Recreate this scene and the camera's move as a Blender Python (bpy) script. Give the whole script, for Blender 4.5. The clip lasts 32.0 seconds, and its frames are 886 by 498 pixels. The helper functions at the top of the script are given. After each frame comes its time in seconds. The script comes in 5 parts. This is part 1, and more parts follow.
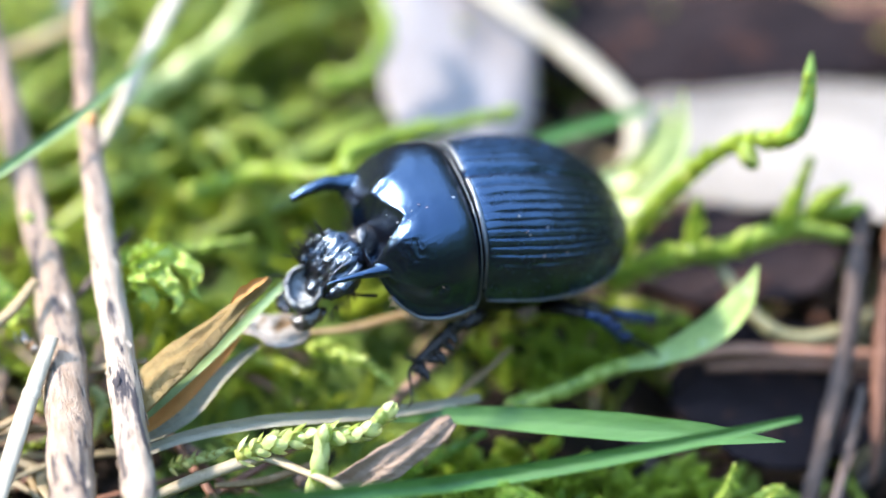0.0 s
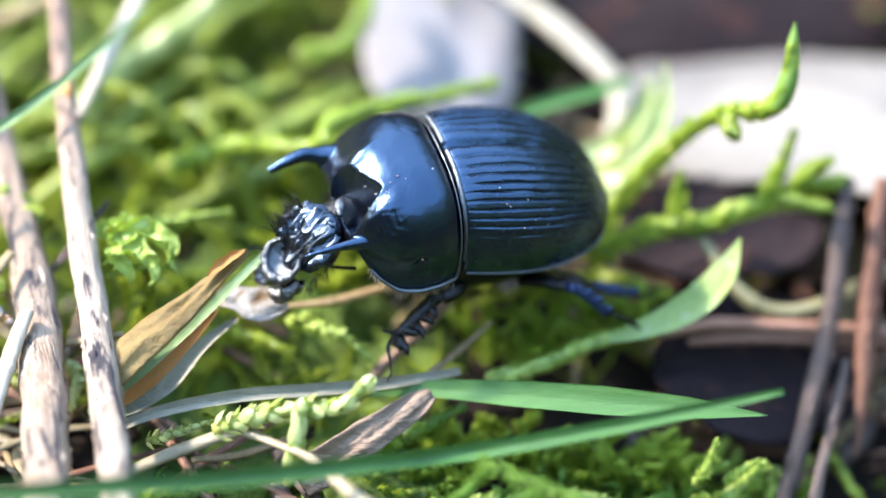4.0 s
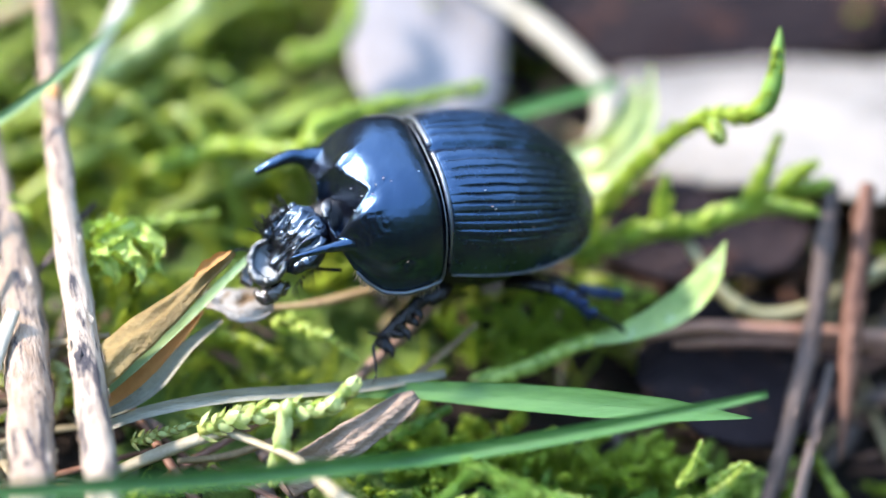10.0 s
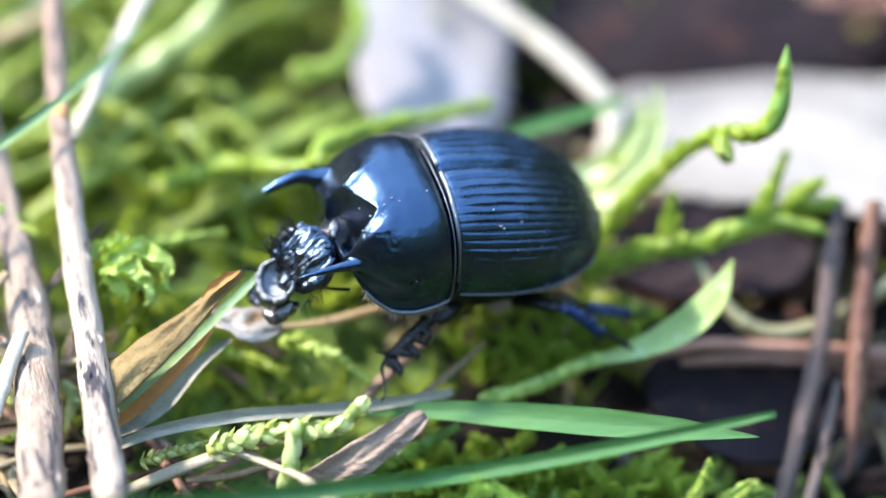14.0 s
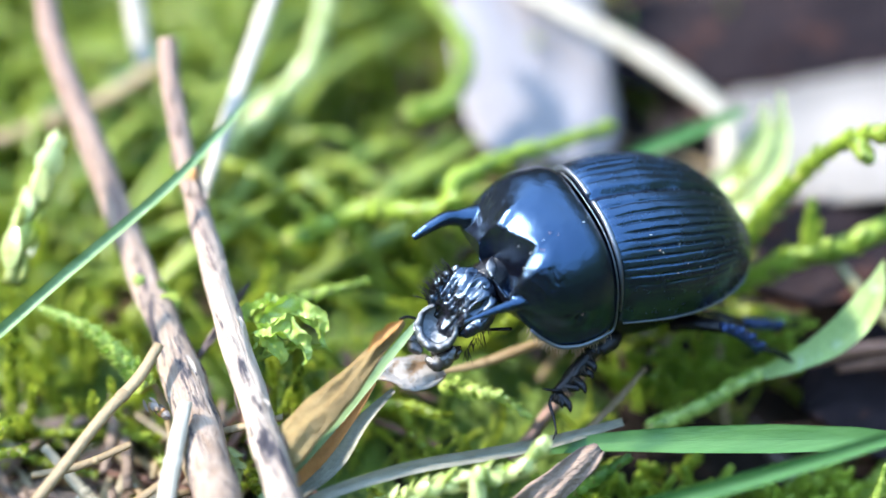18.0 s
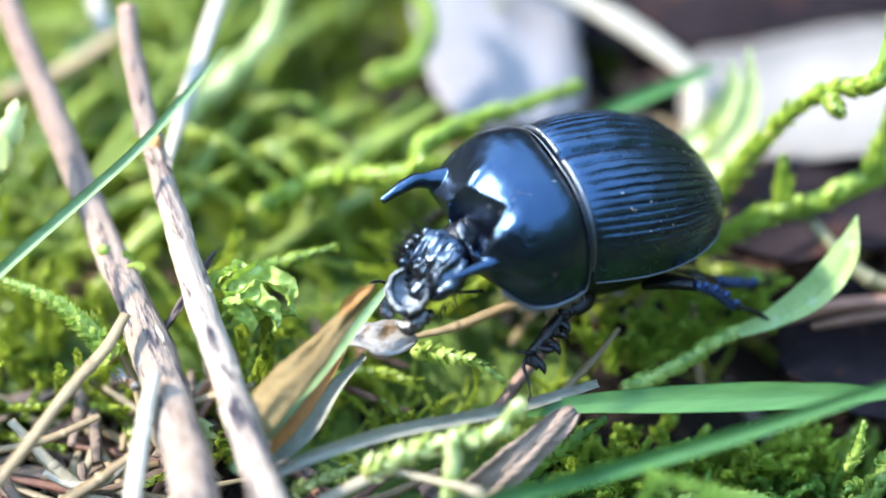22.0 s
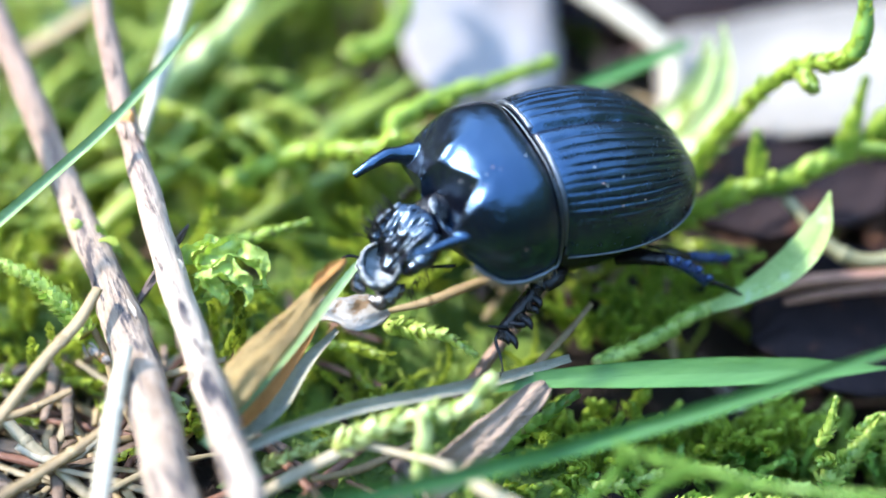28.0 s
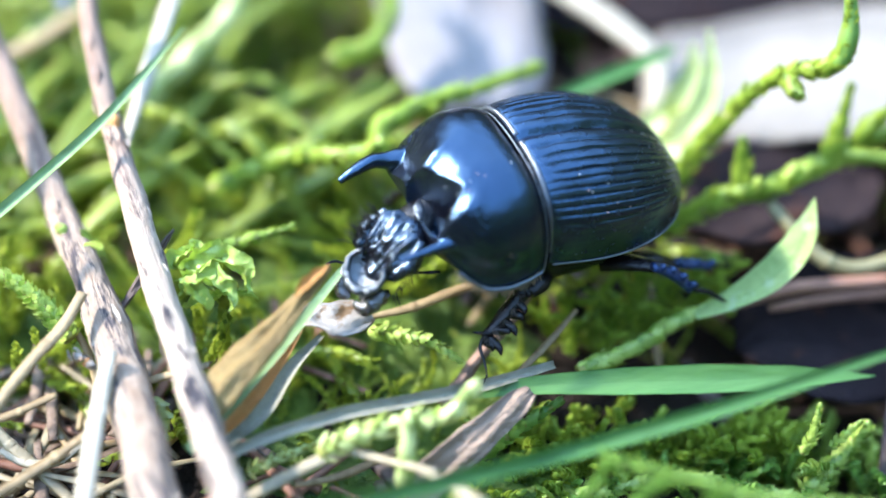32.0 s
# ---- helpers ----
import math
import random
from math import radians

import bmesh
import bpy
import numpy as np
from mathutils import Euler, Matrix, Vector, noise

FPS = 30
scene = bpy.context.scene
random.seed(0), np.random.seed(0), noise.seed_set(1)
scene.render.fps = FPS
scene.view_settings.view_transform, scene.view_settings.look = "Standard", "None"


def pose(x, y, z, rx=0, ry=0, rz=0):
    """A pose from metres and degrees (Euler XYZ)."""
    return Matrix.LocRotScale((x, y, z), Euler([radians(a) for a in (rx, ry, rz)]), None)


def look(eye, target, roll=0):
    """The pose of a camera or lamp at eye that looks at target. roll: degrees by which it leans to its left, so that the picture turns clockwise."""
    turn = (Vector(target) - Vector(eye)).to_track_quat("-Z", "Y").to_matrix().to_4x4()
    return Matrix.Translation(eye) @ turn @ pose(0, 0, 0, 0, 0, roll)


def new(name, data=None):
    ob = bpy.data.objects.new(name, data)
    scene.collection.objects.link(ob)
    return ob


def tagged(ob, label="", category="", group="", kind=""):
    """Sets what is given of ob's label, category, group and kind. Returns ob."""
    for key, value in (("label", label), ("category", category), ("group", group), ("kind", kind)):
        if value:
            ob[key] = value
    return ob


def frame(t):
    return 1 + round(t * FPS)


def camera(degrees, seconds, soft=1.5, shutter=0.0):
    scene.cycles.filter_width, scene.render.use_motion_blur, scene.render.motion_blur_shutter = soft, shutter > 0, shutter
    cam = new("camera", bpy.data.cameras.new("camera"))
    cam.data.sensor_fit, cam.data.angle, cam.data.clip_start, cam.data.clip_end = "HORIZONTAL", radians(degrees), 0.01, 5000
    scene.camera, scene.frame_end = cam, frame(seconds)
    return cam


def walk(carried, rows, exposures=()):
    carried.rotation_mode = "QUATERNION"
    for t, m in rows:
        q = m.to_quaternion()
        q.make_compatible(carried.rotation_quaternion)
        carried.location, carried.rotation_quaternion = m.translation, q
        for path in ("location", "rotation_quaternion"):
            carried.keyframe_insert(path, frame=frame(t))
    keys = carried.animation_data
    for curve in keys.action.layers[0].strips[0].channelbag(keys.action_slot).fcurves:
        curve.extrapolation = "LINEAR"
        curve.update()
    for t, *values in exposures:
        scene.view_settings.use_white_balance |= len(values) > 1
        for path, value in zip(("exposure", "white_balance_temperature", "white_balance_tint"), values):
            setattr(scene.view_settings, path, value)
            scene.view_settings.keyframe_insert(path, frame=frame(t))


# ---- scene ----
# World in metres; builders below think in millimetres and scale by MM.
MM = 0.001
cam = camera(18.0, 32.0, soft=1.6)
cam.data.dof.use_dof = True
cam.data.dof.focus_distance = 0.1330
cam.data.dof.aperture_fstop = 13.0

PATH = [
    (0, -0.000812, -0.107271, 0.090581, 52.3706, 0.5472, 0.1142),
    (0.5, -0.00033, -0.107248, 0.090427, 52.3779, 0.6544, 0.2544),
    (1, -0.000747, -0.107429, 0.089641, 52.3237, 0.4484, 0.0485),
    (1.5, -0.000604, -0.107493, 0.088931, 52.1372, 0.3085, 0.009),
    (2, 0.000103, -0.10715, 0.088681, 51.786, 0.3735, 0.1702),
    (2.5, -0.000234, -0.106925, 0.087986, 52.0298, 0.5429, 0.176),
    (3, -0.000235, -0.106744, 0.088481, 52.1171, 0.4859, 0.1023),
    (3.5, 2.6e-05, -0.106639, 0.088876, 51.9944, 0.6017, 0.027),
    (4, -4.6e-05, -0.106522, 0.08937, 52.0089, 0.491, 0.0387),
    (4.5, -0.000217, -0.106582, 0.089263, 51.9961, 0.2569, 0.0379),
    (6.5, -0.000163, -0.10656, 0.089394, 52.0339, 0.2374, -0.0744),
    (7, -0.000351, -0.106696, 0.089516, 52.063, 0.2072, -0.1292),
    (7.5, -0.000458, -0.106823, 0.088952, 52.1353, 0.118, -0.0785),
    (8, 0.000117, -0.106885, 0.089361, 52.0858, 0.0818, 0.0421),
    (8.5, 0.000307, -0.106892, 0.089378, 51.8982, 0.1276, 0.0878),
    (9, 0, -0.106775, 0.089422, 51.9999, -0.0034, 0.0027),
    (9.5, -1.8e-05, -0.106597, 0.089692, 51.9748, 0.1479, -0.0452),
    (10, 0.000151, -0.106883, 0.089474, 52.1146, 0.207, -0.0095),
    (10.5, -0.000254, -0.106669, 0.089535, 52.1126, 0.076, -0.1359),
    (11, -0.000213, -0.106695, 0.089551, 51.9991, 0.073, -0.0895),
    (11.5, -2.4e-05, -0.107023, 0.089514, 51.9989, 0.1499, 0.1277),
    (12, 0.000226, -0.106699, 0.089821, 51.9575, 0.2585, 0.1057),
    (12.5, -0.000395, -0.106533, 0.090088, 51.8874, 0.1489, -0.064),
    (13, 2.4e-05, -0.106532, 0.090256, 52.021, 0.32, 0.1057),
    (13.5, -0.000289, -0.106392, 0.090339, 52.0627, 0.3039, -0.075),
    (15.5, -0.001206, -0.106504, 0.090668, 52.0733, 0.0621, -0.27),
    (16, -0.003345, -0.105667, 0.090329, 51.9904, 0.5956, -1.3348),
    (16.5, -0.004708, -0.104603, 0.090422, 52.1746, 0.8367, -2.2501),
    (17, -0.007345, -0.104014, 0.090934, 52.1469, 1.1883, -3.2264),
    (17.5, -0.010918, -0.102885, 0.091161, 52.0239, 2.3732, -4.0878),
    (18, -0.013022, -0.103035, 0.09121, 51.8073, 3.0236, -5.1672),
    (18.5, -0.014141, -0.102367, 0.089905, 51.732, 3.7861, -6.5125),
    (19, -0.015015, -0.102709, 0.089961, 51.8338, 3.7731, -6.8296),
    (19.5, -0.015441, -0.102855, 0.0891, 51.6092, 3.5947, -6.7775),
    (20, -0.014982, -0.102503, 0.090153, 51.6644, 3.4523, -6.6411),
    (20.5, -0.014502, -0.102582, 0.090223, 51.6541, 3.2552, -6.6119),
    (21, -0.014137, -0.102537, 0.089339, 51.4871, 3.3376, -6.6494),
    (21.5, -0.013996, -0.1025, 0.088917, 51.5759, 3.3443, -6.6489),
    (22, -0.013913, -0.10232, 0.089061, 51.5364, 3.324, -6.6551),
    (22.5, -0.013689, -0.102583, 0.088528, 51.5477, 3.3089, -6.57),
    (23, -0.013829, -0.102588, 0.088652, 51.4118, 3.0695, -6.5809),
    (23.5, -0.013756, -0.102747, 0.088491, 51.419, 2.9462, -6.6244),
    (24, -0.013401, -0.102567, 0.08869, 51.3062, 3.1429, -6.5883),
    (24.5, -0.013462, -0.102761, 0.088054, 51.3888, 3.113, -6.6957),
    (25, -0.013216, -0.102765, 0.088336, 51.3769, 3.131, -6.6709),
    (25.5, -0.01321, -0.102798, 0.088378, 51.38, 3.1332, -6.7668),
    (27.5, -0.012848, -0.102838, 0.088496, 51.2783, 3.1485, -6.6548),
    (28, -0.012818, -0.102715, 0.088692, 51.1921, 3.2236, -6.6642),
    (28.5, -0.01292, -0.102964, 0.088558, 51.2637, 3.098, -6.6463),
    (29, -0.012695, -0.102876, 0.088371, 51.1528, 3.0241, -6.6159),
    (29.5, -0.012486, -0.102817, 0.088581, 50.9861, 2.934, -6.563),
    (30, -0.01329, -0.103068, 0.088008, 51.2731, 2.8111, -6.7776),
    (30.5, -0.013093, -0.103007, 0.088032, 51.3484, 2.8736, -6.7411),
    (31, -0.012639, -0.102696, 0.088804, 51.2377, 3.0093, -6.661),
    (31.5, -0.012492, -0.102727, 0.088647, 51.3081, 2.9983, -6.6807),
    (32, -0.012458, -0.10237, 0.089203, 51.0329, 2.9293, -6.6674),
]
EXPOSURE = 2.86
walk(cam, [(t, pose(*row)) for t, *row in PATH],
     [(0.0, EXPOSURE + 0.02, 6700, 13), (2.5, EXPOSURE + 0.12, 6700, 13), (4.5, EXPOSURE + 0.08, 6700, 13), (9.0, EXPOSURE, 6620, 14), (13.5, EXPOSURE + 0.02, 6500, 13), (18.5, EXPOSURE + 0.03, 6250, 11), (24.0, EXPOSURE + 0.08, 6180, 10), (32.0, EXPOSURE + 0.14, 6120, 10)])

# ---- daylight ----
SUN_DIR = Vector((-0.70, 0.24, 0.67)).normalized()   # towards the sun
world = bpy.data.worlds.new("sky")
scene.world = world
world.use_nodes = True
wn = world.node_tree
sky = wn.nodes.new("ShaderNodeTexSky")
sky.sky_type = "NISHITA"
sky.sun_disc = False
sky.ozone_density = 4.5
sky.air_density = 2.0
sky.dust_density = 0.8
sky.sun_elevation = math.asin(SUN_DIR.z)
sky.sun_rotation = math.atan2(SUN_DIR.x, SUN_DIR.y)
wn.links.new(sky.outputs[0], wn.nodes["Background"].inputs[0])
wn.nodes["Background"].inputs[1].default_value = 0.15
sun = new("sun", bpy.data.lights.new("sun", "SUN"))
sun.data.energy = 1.6
sun.data.angle = radians(3.5)
sun.data.color = (1.0, 0.95, 0.87)
sun.matrix_world = look(SUN_DIR * 3, (0, 0, 0))


# ---- materials ----
def material(name, low, high, rough=0.6, grain=0.6, bump=0.3, stretch=(1, 1, 1), speck=None, speck_at=0.62, speck_size=0.5,
             metal=0.0, translucent=0.0, coat=0.0, island=False, vary=0.25, spec=0.5, relief=0.08, big=0.12, tint=None, axis=None, ior=1.5, bark=None):
    """A surface that runs between two colours at two scales (grain and big: waves per millimetre), with fine relief."""
    m = bpy.data.materials.new(name)
    m.use_nodes = True
    nt = m.node_tree
    node, link = nt.nodes.new, nt.links.new
    bsdf = nt.nodes["Principled BSDF"]
    co = node("ShaderNodeTexCoord")
    mp = node("ShaderNodeMapping")
    mp.inputs["Scale"].default_value = [s / MM for s in stretch]
    if axis:
        spin = node("ShaderNodeMapping")
        spin.inputs["Rotation"].default_value = Vector(axis).rotation_difference(Vector((1, 0, 0))).to_euler()
        link(co.outputs["Object"], spin.inputs[0])
        link(spin.outputs[0], mp.inputs[0])
    else:
        link(co.outputs["Object"], mp.inputs[0])
    fine = node("ShaderNodeTexNoise")
    fine.inputs["Scale"].default_value = grain
    fine.inputs["Detail"].default_value = 6
    fine.inputs["Roughness"].default_value = 0.65
    link(mp.outputs[0], fine.inputs["Vector"])
    wide = node("ShaderNodeTexNoise")
    wide.inputs["Scale"].default_value = big
    wide.inputs["Detail"].default_value = 3
    link(mp.outputs[0], wide.inputs["Vector"])
    half = node("ShaderNodeMath")
    half.operation = "MULTIPLY_ADD"
    link(fine.outputs[0], half.inputs[0])
    half.inputs[1].default_value = 0.55
    half2 = node("ShaderNodeMath")
    half2.operation = "MULTIPLY"
    link(wide.outputs[0], half2.inputs[0])
    half2.inputs[1].default_value = 0.55
    link(half2.outputs[0], half.inputs[2])
    rnd = node("ShaderNodeObjectInfo").outputs["Random"]
    if island:
        rnd = node("ShaderNodeNewGeometry").outputs["Random Per Island"]
    shift = node("ShaderNodeMath")
    shift.operation = "MULTIPLY_ADD"
    link(rnd, shift.inputs[0])
    shift.inputs[1].default_value = vary
    link(half.outputs[0], shift.inputs[2])
    ramp = node("ShaderNodeValToRGB")
    ramp.color_ramp.elements[0].position, ramp.color_ramp.elements[1].position = 0.42, 0.80
    ramp.color_ramp.elements[0].color, ramp.color_ramp.elements[1].color = (*low, 1), (*high, 1)
    link(shift.outputs[0], ramp.inputs[0])
    colour = ramp.outputs[0]
    if speck:
        spots = node("ShaderNodeTexNoise")
        spots.inputs["Scale"].default_value = speck_size
        spots.inputs["Detail"].default_value = 8
        spots.inputs["Roughness"].default_value = 0.68
        link(mp.outputs[0], spots.inputs["Vector"])
        cut = node("ShaderNodeValToRGB")
        cut.color_ramp.elements[0].position, cut.color_ramp.elements[1].position = speck_at, speck_at + 0.09
        link(spots.outputs[0], cut.inputs[0])
        mix = node("ShaderNodeMix")
        mix.data_type = "RGBA"
        link(cut.outputs[0], mix.inputs[0])
        link(colour, mix.inputs[6])
        mix.inputs[7].default_value = (*speck, 1)
        colour = mix.outputs[2]
    if bark:
        # sound bark still on one end of a twig, weathered away towards the other
        ends, split = node("ShaderNodeMapRange"), node("ShaderNodeSeparateXYZ")
        link(co.outputs["Object"], split.inputs[0])
        patchy = node("ShaderNodeMath")
        patchy.operation = "MULTIPLY_ADD"
        link(wide.outputs[0], patchy.inputs[0])
        patchy.inputs[1].default_value = 9 * MM
        link(split.outputs["Y"], patchy.inputs[2])
        ends.inputs["From Min"].default_value, ends.inputs["From Max"].default_value = bark[0] * MM, bark[1] * MM
        link(patchy.outputs[0], ends.inputs["Value"])
        cover = node("ShaderNodeMix")
        cover.data_type = "RGBA"
        link(ends.outputs[0], cover.inputs[0])
        link(colour, cover.inputs[6])
        tone = node("ShaderNodeMix")
        tone.data_type = "RGBA"
        link(fine.outputs[0], tone.inputs[0])
        tone.inputs[6].default_value, tone.inputs[7].default_value = (*[c * 0.6 for c in bark[2]], 1), (*bark[2], 1)
        link(tone.outputs[2], cover.inputs[7])
        colour = cover.outputs[2]
    link(colour, bsdf.inputs["Base Color"])
    bsdf.inputs["Metallic"].default_value = metal
    bsdf.inputs["IOR"].default_value = ior
    bsdf.inputs["Specular IOR Level"].default_value = spec
    bsdf.inputs["Coat Weight"].default_value = coat
    if tint:
        bsdf.inputs["Specular Tint"].default_value = (*tint, 1)
    bsdf.inputs["Coat Roughness"].default_value = 0.08
    rr = node("ShaderNodeMapRange")
    rr.inputs["To Min"].default_value, rr.inputs["To Max"].default_value = max(rough - 0.1, 0.02), min(rough + 0.12, 1)
    link(fine.outputs[0], rr.inputs["Value"])
    link(rr.outputs[0], bsdf.inputs["Roughness"])
    bp = node("ShaderNodeBump")
    bp.inputs["Strength"].default_value = bump
    bp.inputs["Distance"].default_value = relief * 4 * MM
    link(fine.outputs[0], bp.inputs["Height"])
    link(bp.outputs[0], bsdf.inputs["Normal"])
    if translucent:
        tr = node("ShaderNodeBsdfTranslucent")
        link(colour, tr.inputs[0])
        mx = node("ShaderNodeMixShader")
        mx.inputs[0].default_value = translucent
        link(bsdf.outputs[0], mx.inputs[1])
        link(tr.outputs[0], mx.inputs[2])
        link(mx.outputs[0], nt.nodes["Material Output"].inputs[0])
    return m


HUMUS = material("dark humus", (0.005, 0.004, 0.003), (0.024, 0.016, 0.012), 0.85, 0.7, 0.9, relief=0.5, speck=(0.09, 0.06, 0.04), speck_at=0.66, spec=0.12)
# for the added ring that shuts off the low sky
RING_DARK = material("dark unseen ring", (0.008, 0.014, 0.008), (0.05, 0.07, 0.03), 0.9, 0.001, 0.0, big=0.0003)
MOSS_BED = material("moss bed", (0.035, 0.08, 0.005), (0.36, 0.43, 0.045), 0.40, 0.30, 0.2, translucent=0.5, island=True, vary=0.34, big=0.055)
MOSS = material("moss leaves", (0.10, 0.19, 0.012), (0.38, 0.49, 0.065), 0.36, 0.9, 0.2, translucent=0.5, island=True, vary=0.34)
MOSS_PALE = material("pale moss leaves", (0.24, 0.34, 0.025), (0.64, 0.70, 0.32), 0.24, 0.9, 0.3, translucent=0.4, island=True, vary=0.34, coat=0.3)
MOSS_DEEP = material("deep green moss leaves", (0.07, 0.18, 0.02), (0.28, 0.46, 0.09), 0.36, 0.9, 0.2, translucent=0.45, island=True, vary=0.34)
MOSS_WET = material("wet moss leaves", (0.15, 0.28, 0.025), (0.56, 0.68, 0.17), 0.18, 1.2, 0.6, translucent=0.5, island=True, vary=0.34, coat=0.4, relief=0.1)
MOSS_BROAD = material("broad light green moss leaf", (0.20, 0.38, 0.08), (0.54, 0.68, 0.25), 0.34, 1.1, 0.9, translucent=0.5, relief=0.2, speck=(0.62, 0.74, 0.42), speck_at=0.58, speck_size=0.9)
MOSS_FELT = material("felted old moss", (0.035, 0.085, 0.006), (0.22, 0.32, 0.03), 0.6, 0.9, 0.9, translucent=0.2, relief=0.5, big=0.10)
MOSS_STEM = material("moss stem", (0.10, 0.13, 0.02), (0.30, 0.30, 0.06), 0.6, 1.2, 0.4)
GRASS = material("fresh grass", (0.038, 0.125, 0.022), (0.10, 0.235, 0.055), 0.36, 1.2, 0.3, stretch=(0.05, 1.8, 1.8), translucent=0.35, vary=0.15, big=0.25)
GRASS_BLUE = material("blue-green grass", (0.12, 0.21, 0.065), (0.27, 0.38, 0.16), 0.4, 1.4, 0.3, translucent=0.25, vary=0.2)
GRASS_GREY = material("dying grey-green grass", (0.10, 0.09, 0.05), (0.30, 0.275, 0.19), 0.36, 1.6, 0.7, stretch=(0.2, 1.6, 1.6), speck=(0.09, 0.07, 0.04), speck_at=0.60, speck_size=1.5, translucent=0.12, spec=0.7)
STRAW = material("bleached straw", (0.20, 0.15, 0.08), (0.42, 0.35, 0.23), 0.5, 1.3, 0.4, stretch=(1, 1, 0.4), translucent=0.15, speck=(0.16, 0.10, 0.05), speck_at=0.64, speck_size=1.0)
STRAW_WHITE = material("white dry straw", (0.28, 0.24, 0.165), (0.49, 0.43, 0.33), 0.5, 1.2, 0.4, stretch=(1.2, 0.4, 0.6), translucent=0.15, speck=(0.20, 0.14, 0.09), speck_at=0.64, speck_size=1.0)
STRAW_TAN = material("tan straw", (0.16, 0.10, 0.045), (0.38, 0.27, 0.135), 0.55, 1.2, 0.4, translucent=0.2)
STRAW_OLIVE = material("olive straw", (0.15, 0.13, 0.05), (0.36, 0.32, 0.17), 0.5, 0.8, 0.3, translucent=0.2)
MOSS_STRAND = material("long moss stems", (0.06, 0.12, 0.008), (0.36, 0.43, 0.07), 0.38, 0.5, 0.2, translucent=0.45, island=True, vary=0.3, big=0.06)
TWIG = material("flaking pale twig bark", (0.23, 0.14, 0.085), (0.62, 0.495, 0.385), 0.7, 2.2, 0.9, relief=0.12, speck=(0.035, 0.028, 0.035), speck_at=0.505, speck_size=1.0, stretch=(0.28, 1.5, 1.5), axis=(0.20, -0.95, -0.25), bark=(6.0, 19.0, (0.46, 0.29, 0.21)))
RUST = material("orange scar", (0.40, 0.14, 0.03), (0.62, 0.30, 0.10), 0.7, 1.5, 0.5)
LEAF_BROWN = material("brown dead leaf", (0.22, 0.135, 0.04), (0.46, 0.31, 0.115), 0.55, 1.4, 0.8, translucent=0.35, speck=(0.08, 0.045, 0.02), speck_at=0.63, speck_size=3.2, relief=0.14, big=0.5)
LEAF_RUST = material("rust dead leaf", (0.40, 0.16, 0.03), (0.66, 0.34, 0.09), 0.6, 0.8, 0.5, translucent=0.4)
LEAF_GREY = material("lavender-grey dead leaf", (0.145, 0.125, 0.125), (0.26, 0.23, 0.222), 0.7, 0.25, 0.5, speck=(0.22, 0.15, 0.12), speck_at=0.62, speck_size=0.2, translucent=0.1)
LEAF_WHITE = material("bleached dead leaf", (0.115, 0.10, 0.085), (0.265, 0.232, 0.20), 0.7, 0.2, 0.6, translucent=0.1, speck=(0.30, 0.22, 0.19), speck_at=0.68, speck_size=0.2)
# matte, near-black, with red-brown spots
LEAF_BLACKISH = material("near-black dead leaf", (0.005, 0.004, 0.005), (0.024, 0.016, 0.017), 0.8, 0.3, 0.8, speck=(0.07, 0.03, 0.02), speck_at=0.56, speck_size=0.25, spec=0.08, relief=0.3)
BARK = material("brown bark chip", (0.085, 0.052, 0.034), (0.27, 0.185, 0.13), 0.75, 0.9, 0.9, relief=0.15, stretch=(0.4, 1, 1), speck=(0.025, 0.02, 0.02), speck_at=0.58, speck_size=0.8)
BARK_RED = material("reddish inner bark", (0.13, 0.07, 0.045), (0.36, 0.22, 0.16), 0.7, 1.0, 0.7, relief=0.12, speck=(0.05, 0.03, 0.025), speck_at=0.6, speck_size=0.8)
STALK = material("dark rust-red stalk", (0.07, 0.028, 0.018), (0.20, 0.095, 0.06), 0.6, 1.0, 0.5, spec=0.25)
NEEDLE = material("red-brown pine needle", (0.12, 0.05, 0.032), (0.32, 0.165, 0.11), 0.55, 1.0, 0.4, spec=0.3)
TWIG_DARK = material("grey-brown twig", (0.05, 0.034, 0.03), (0.125, 0.09, 0.075), 0.75, 0.9, 0.7, relief=0.12, speck=(0.02, 0.015, 0.015), speck_at=0.58, speck_size=0.8, spec=0.25)
FLAKE = material("papery grey flake", (0.20, 0.17, 0.14), (0.42, 0.38, 0.34), 0.45, 0.9, 0.6, translucent=0.3, speck=(0.22, 0.13, 0.06), speck_at=0.52, speck_size=0.7, relief=0.15)

SHELL = material("black polished shell", (0.002, 0.002, 0.003), (0.004, 0.004, 0.006), 0.20, 2.2, 0.34, spec=1.0, relief=0.035, tint=(0.33, 0.60, 1.0), ior=1.61)
# paler copy of the shell: the edges' sky highlights put into the material
SHELL_RIM = material("lightened shell edge for sky glints", (0.01, 0.012, 0.018), (0.03, 0.033, 0.045), 0.30, 2.6, 0.5, spec=1.0, coat=0.2, relief=0.05, tint=(0.85, 0.93, 1.0), ior=1.8)
SHELL_WING = material("black satin wing case", (0.002, 0.002, 0.003), (0.005, 0.005, 0.007), 0.24, 2.0, 0.34, spec=1.0, relief=0.025, tint=(0.33, 0.60, 1.0), ior=1.66)
SHELL_ROUGH = material("pitted black head shell", (0.002, 0.002, 0.003), (0.006, 0.005, 0.007), 0.20, 2.6, 0.35, spec=1.0, relief=0.04, tint=(0.55, 0.76, 1.0), ior=1.56)
SHELL_WORN = material("scuffed glossy face plate", (0.004, 0.004, 0.005), (0.022, 0.022, 0.025), 0.36, 2.4, 0.6, spec=1.0, relief=0.05, big=0.8, vary=0.0, ior=1.65, tint=(0.85, 0.93, 1.0))
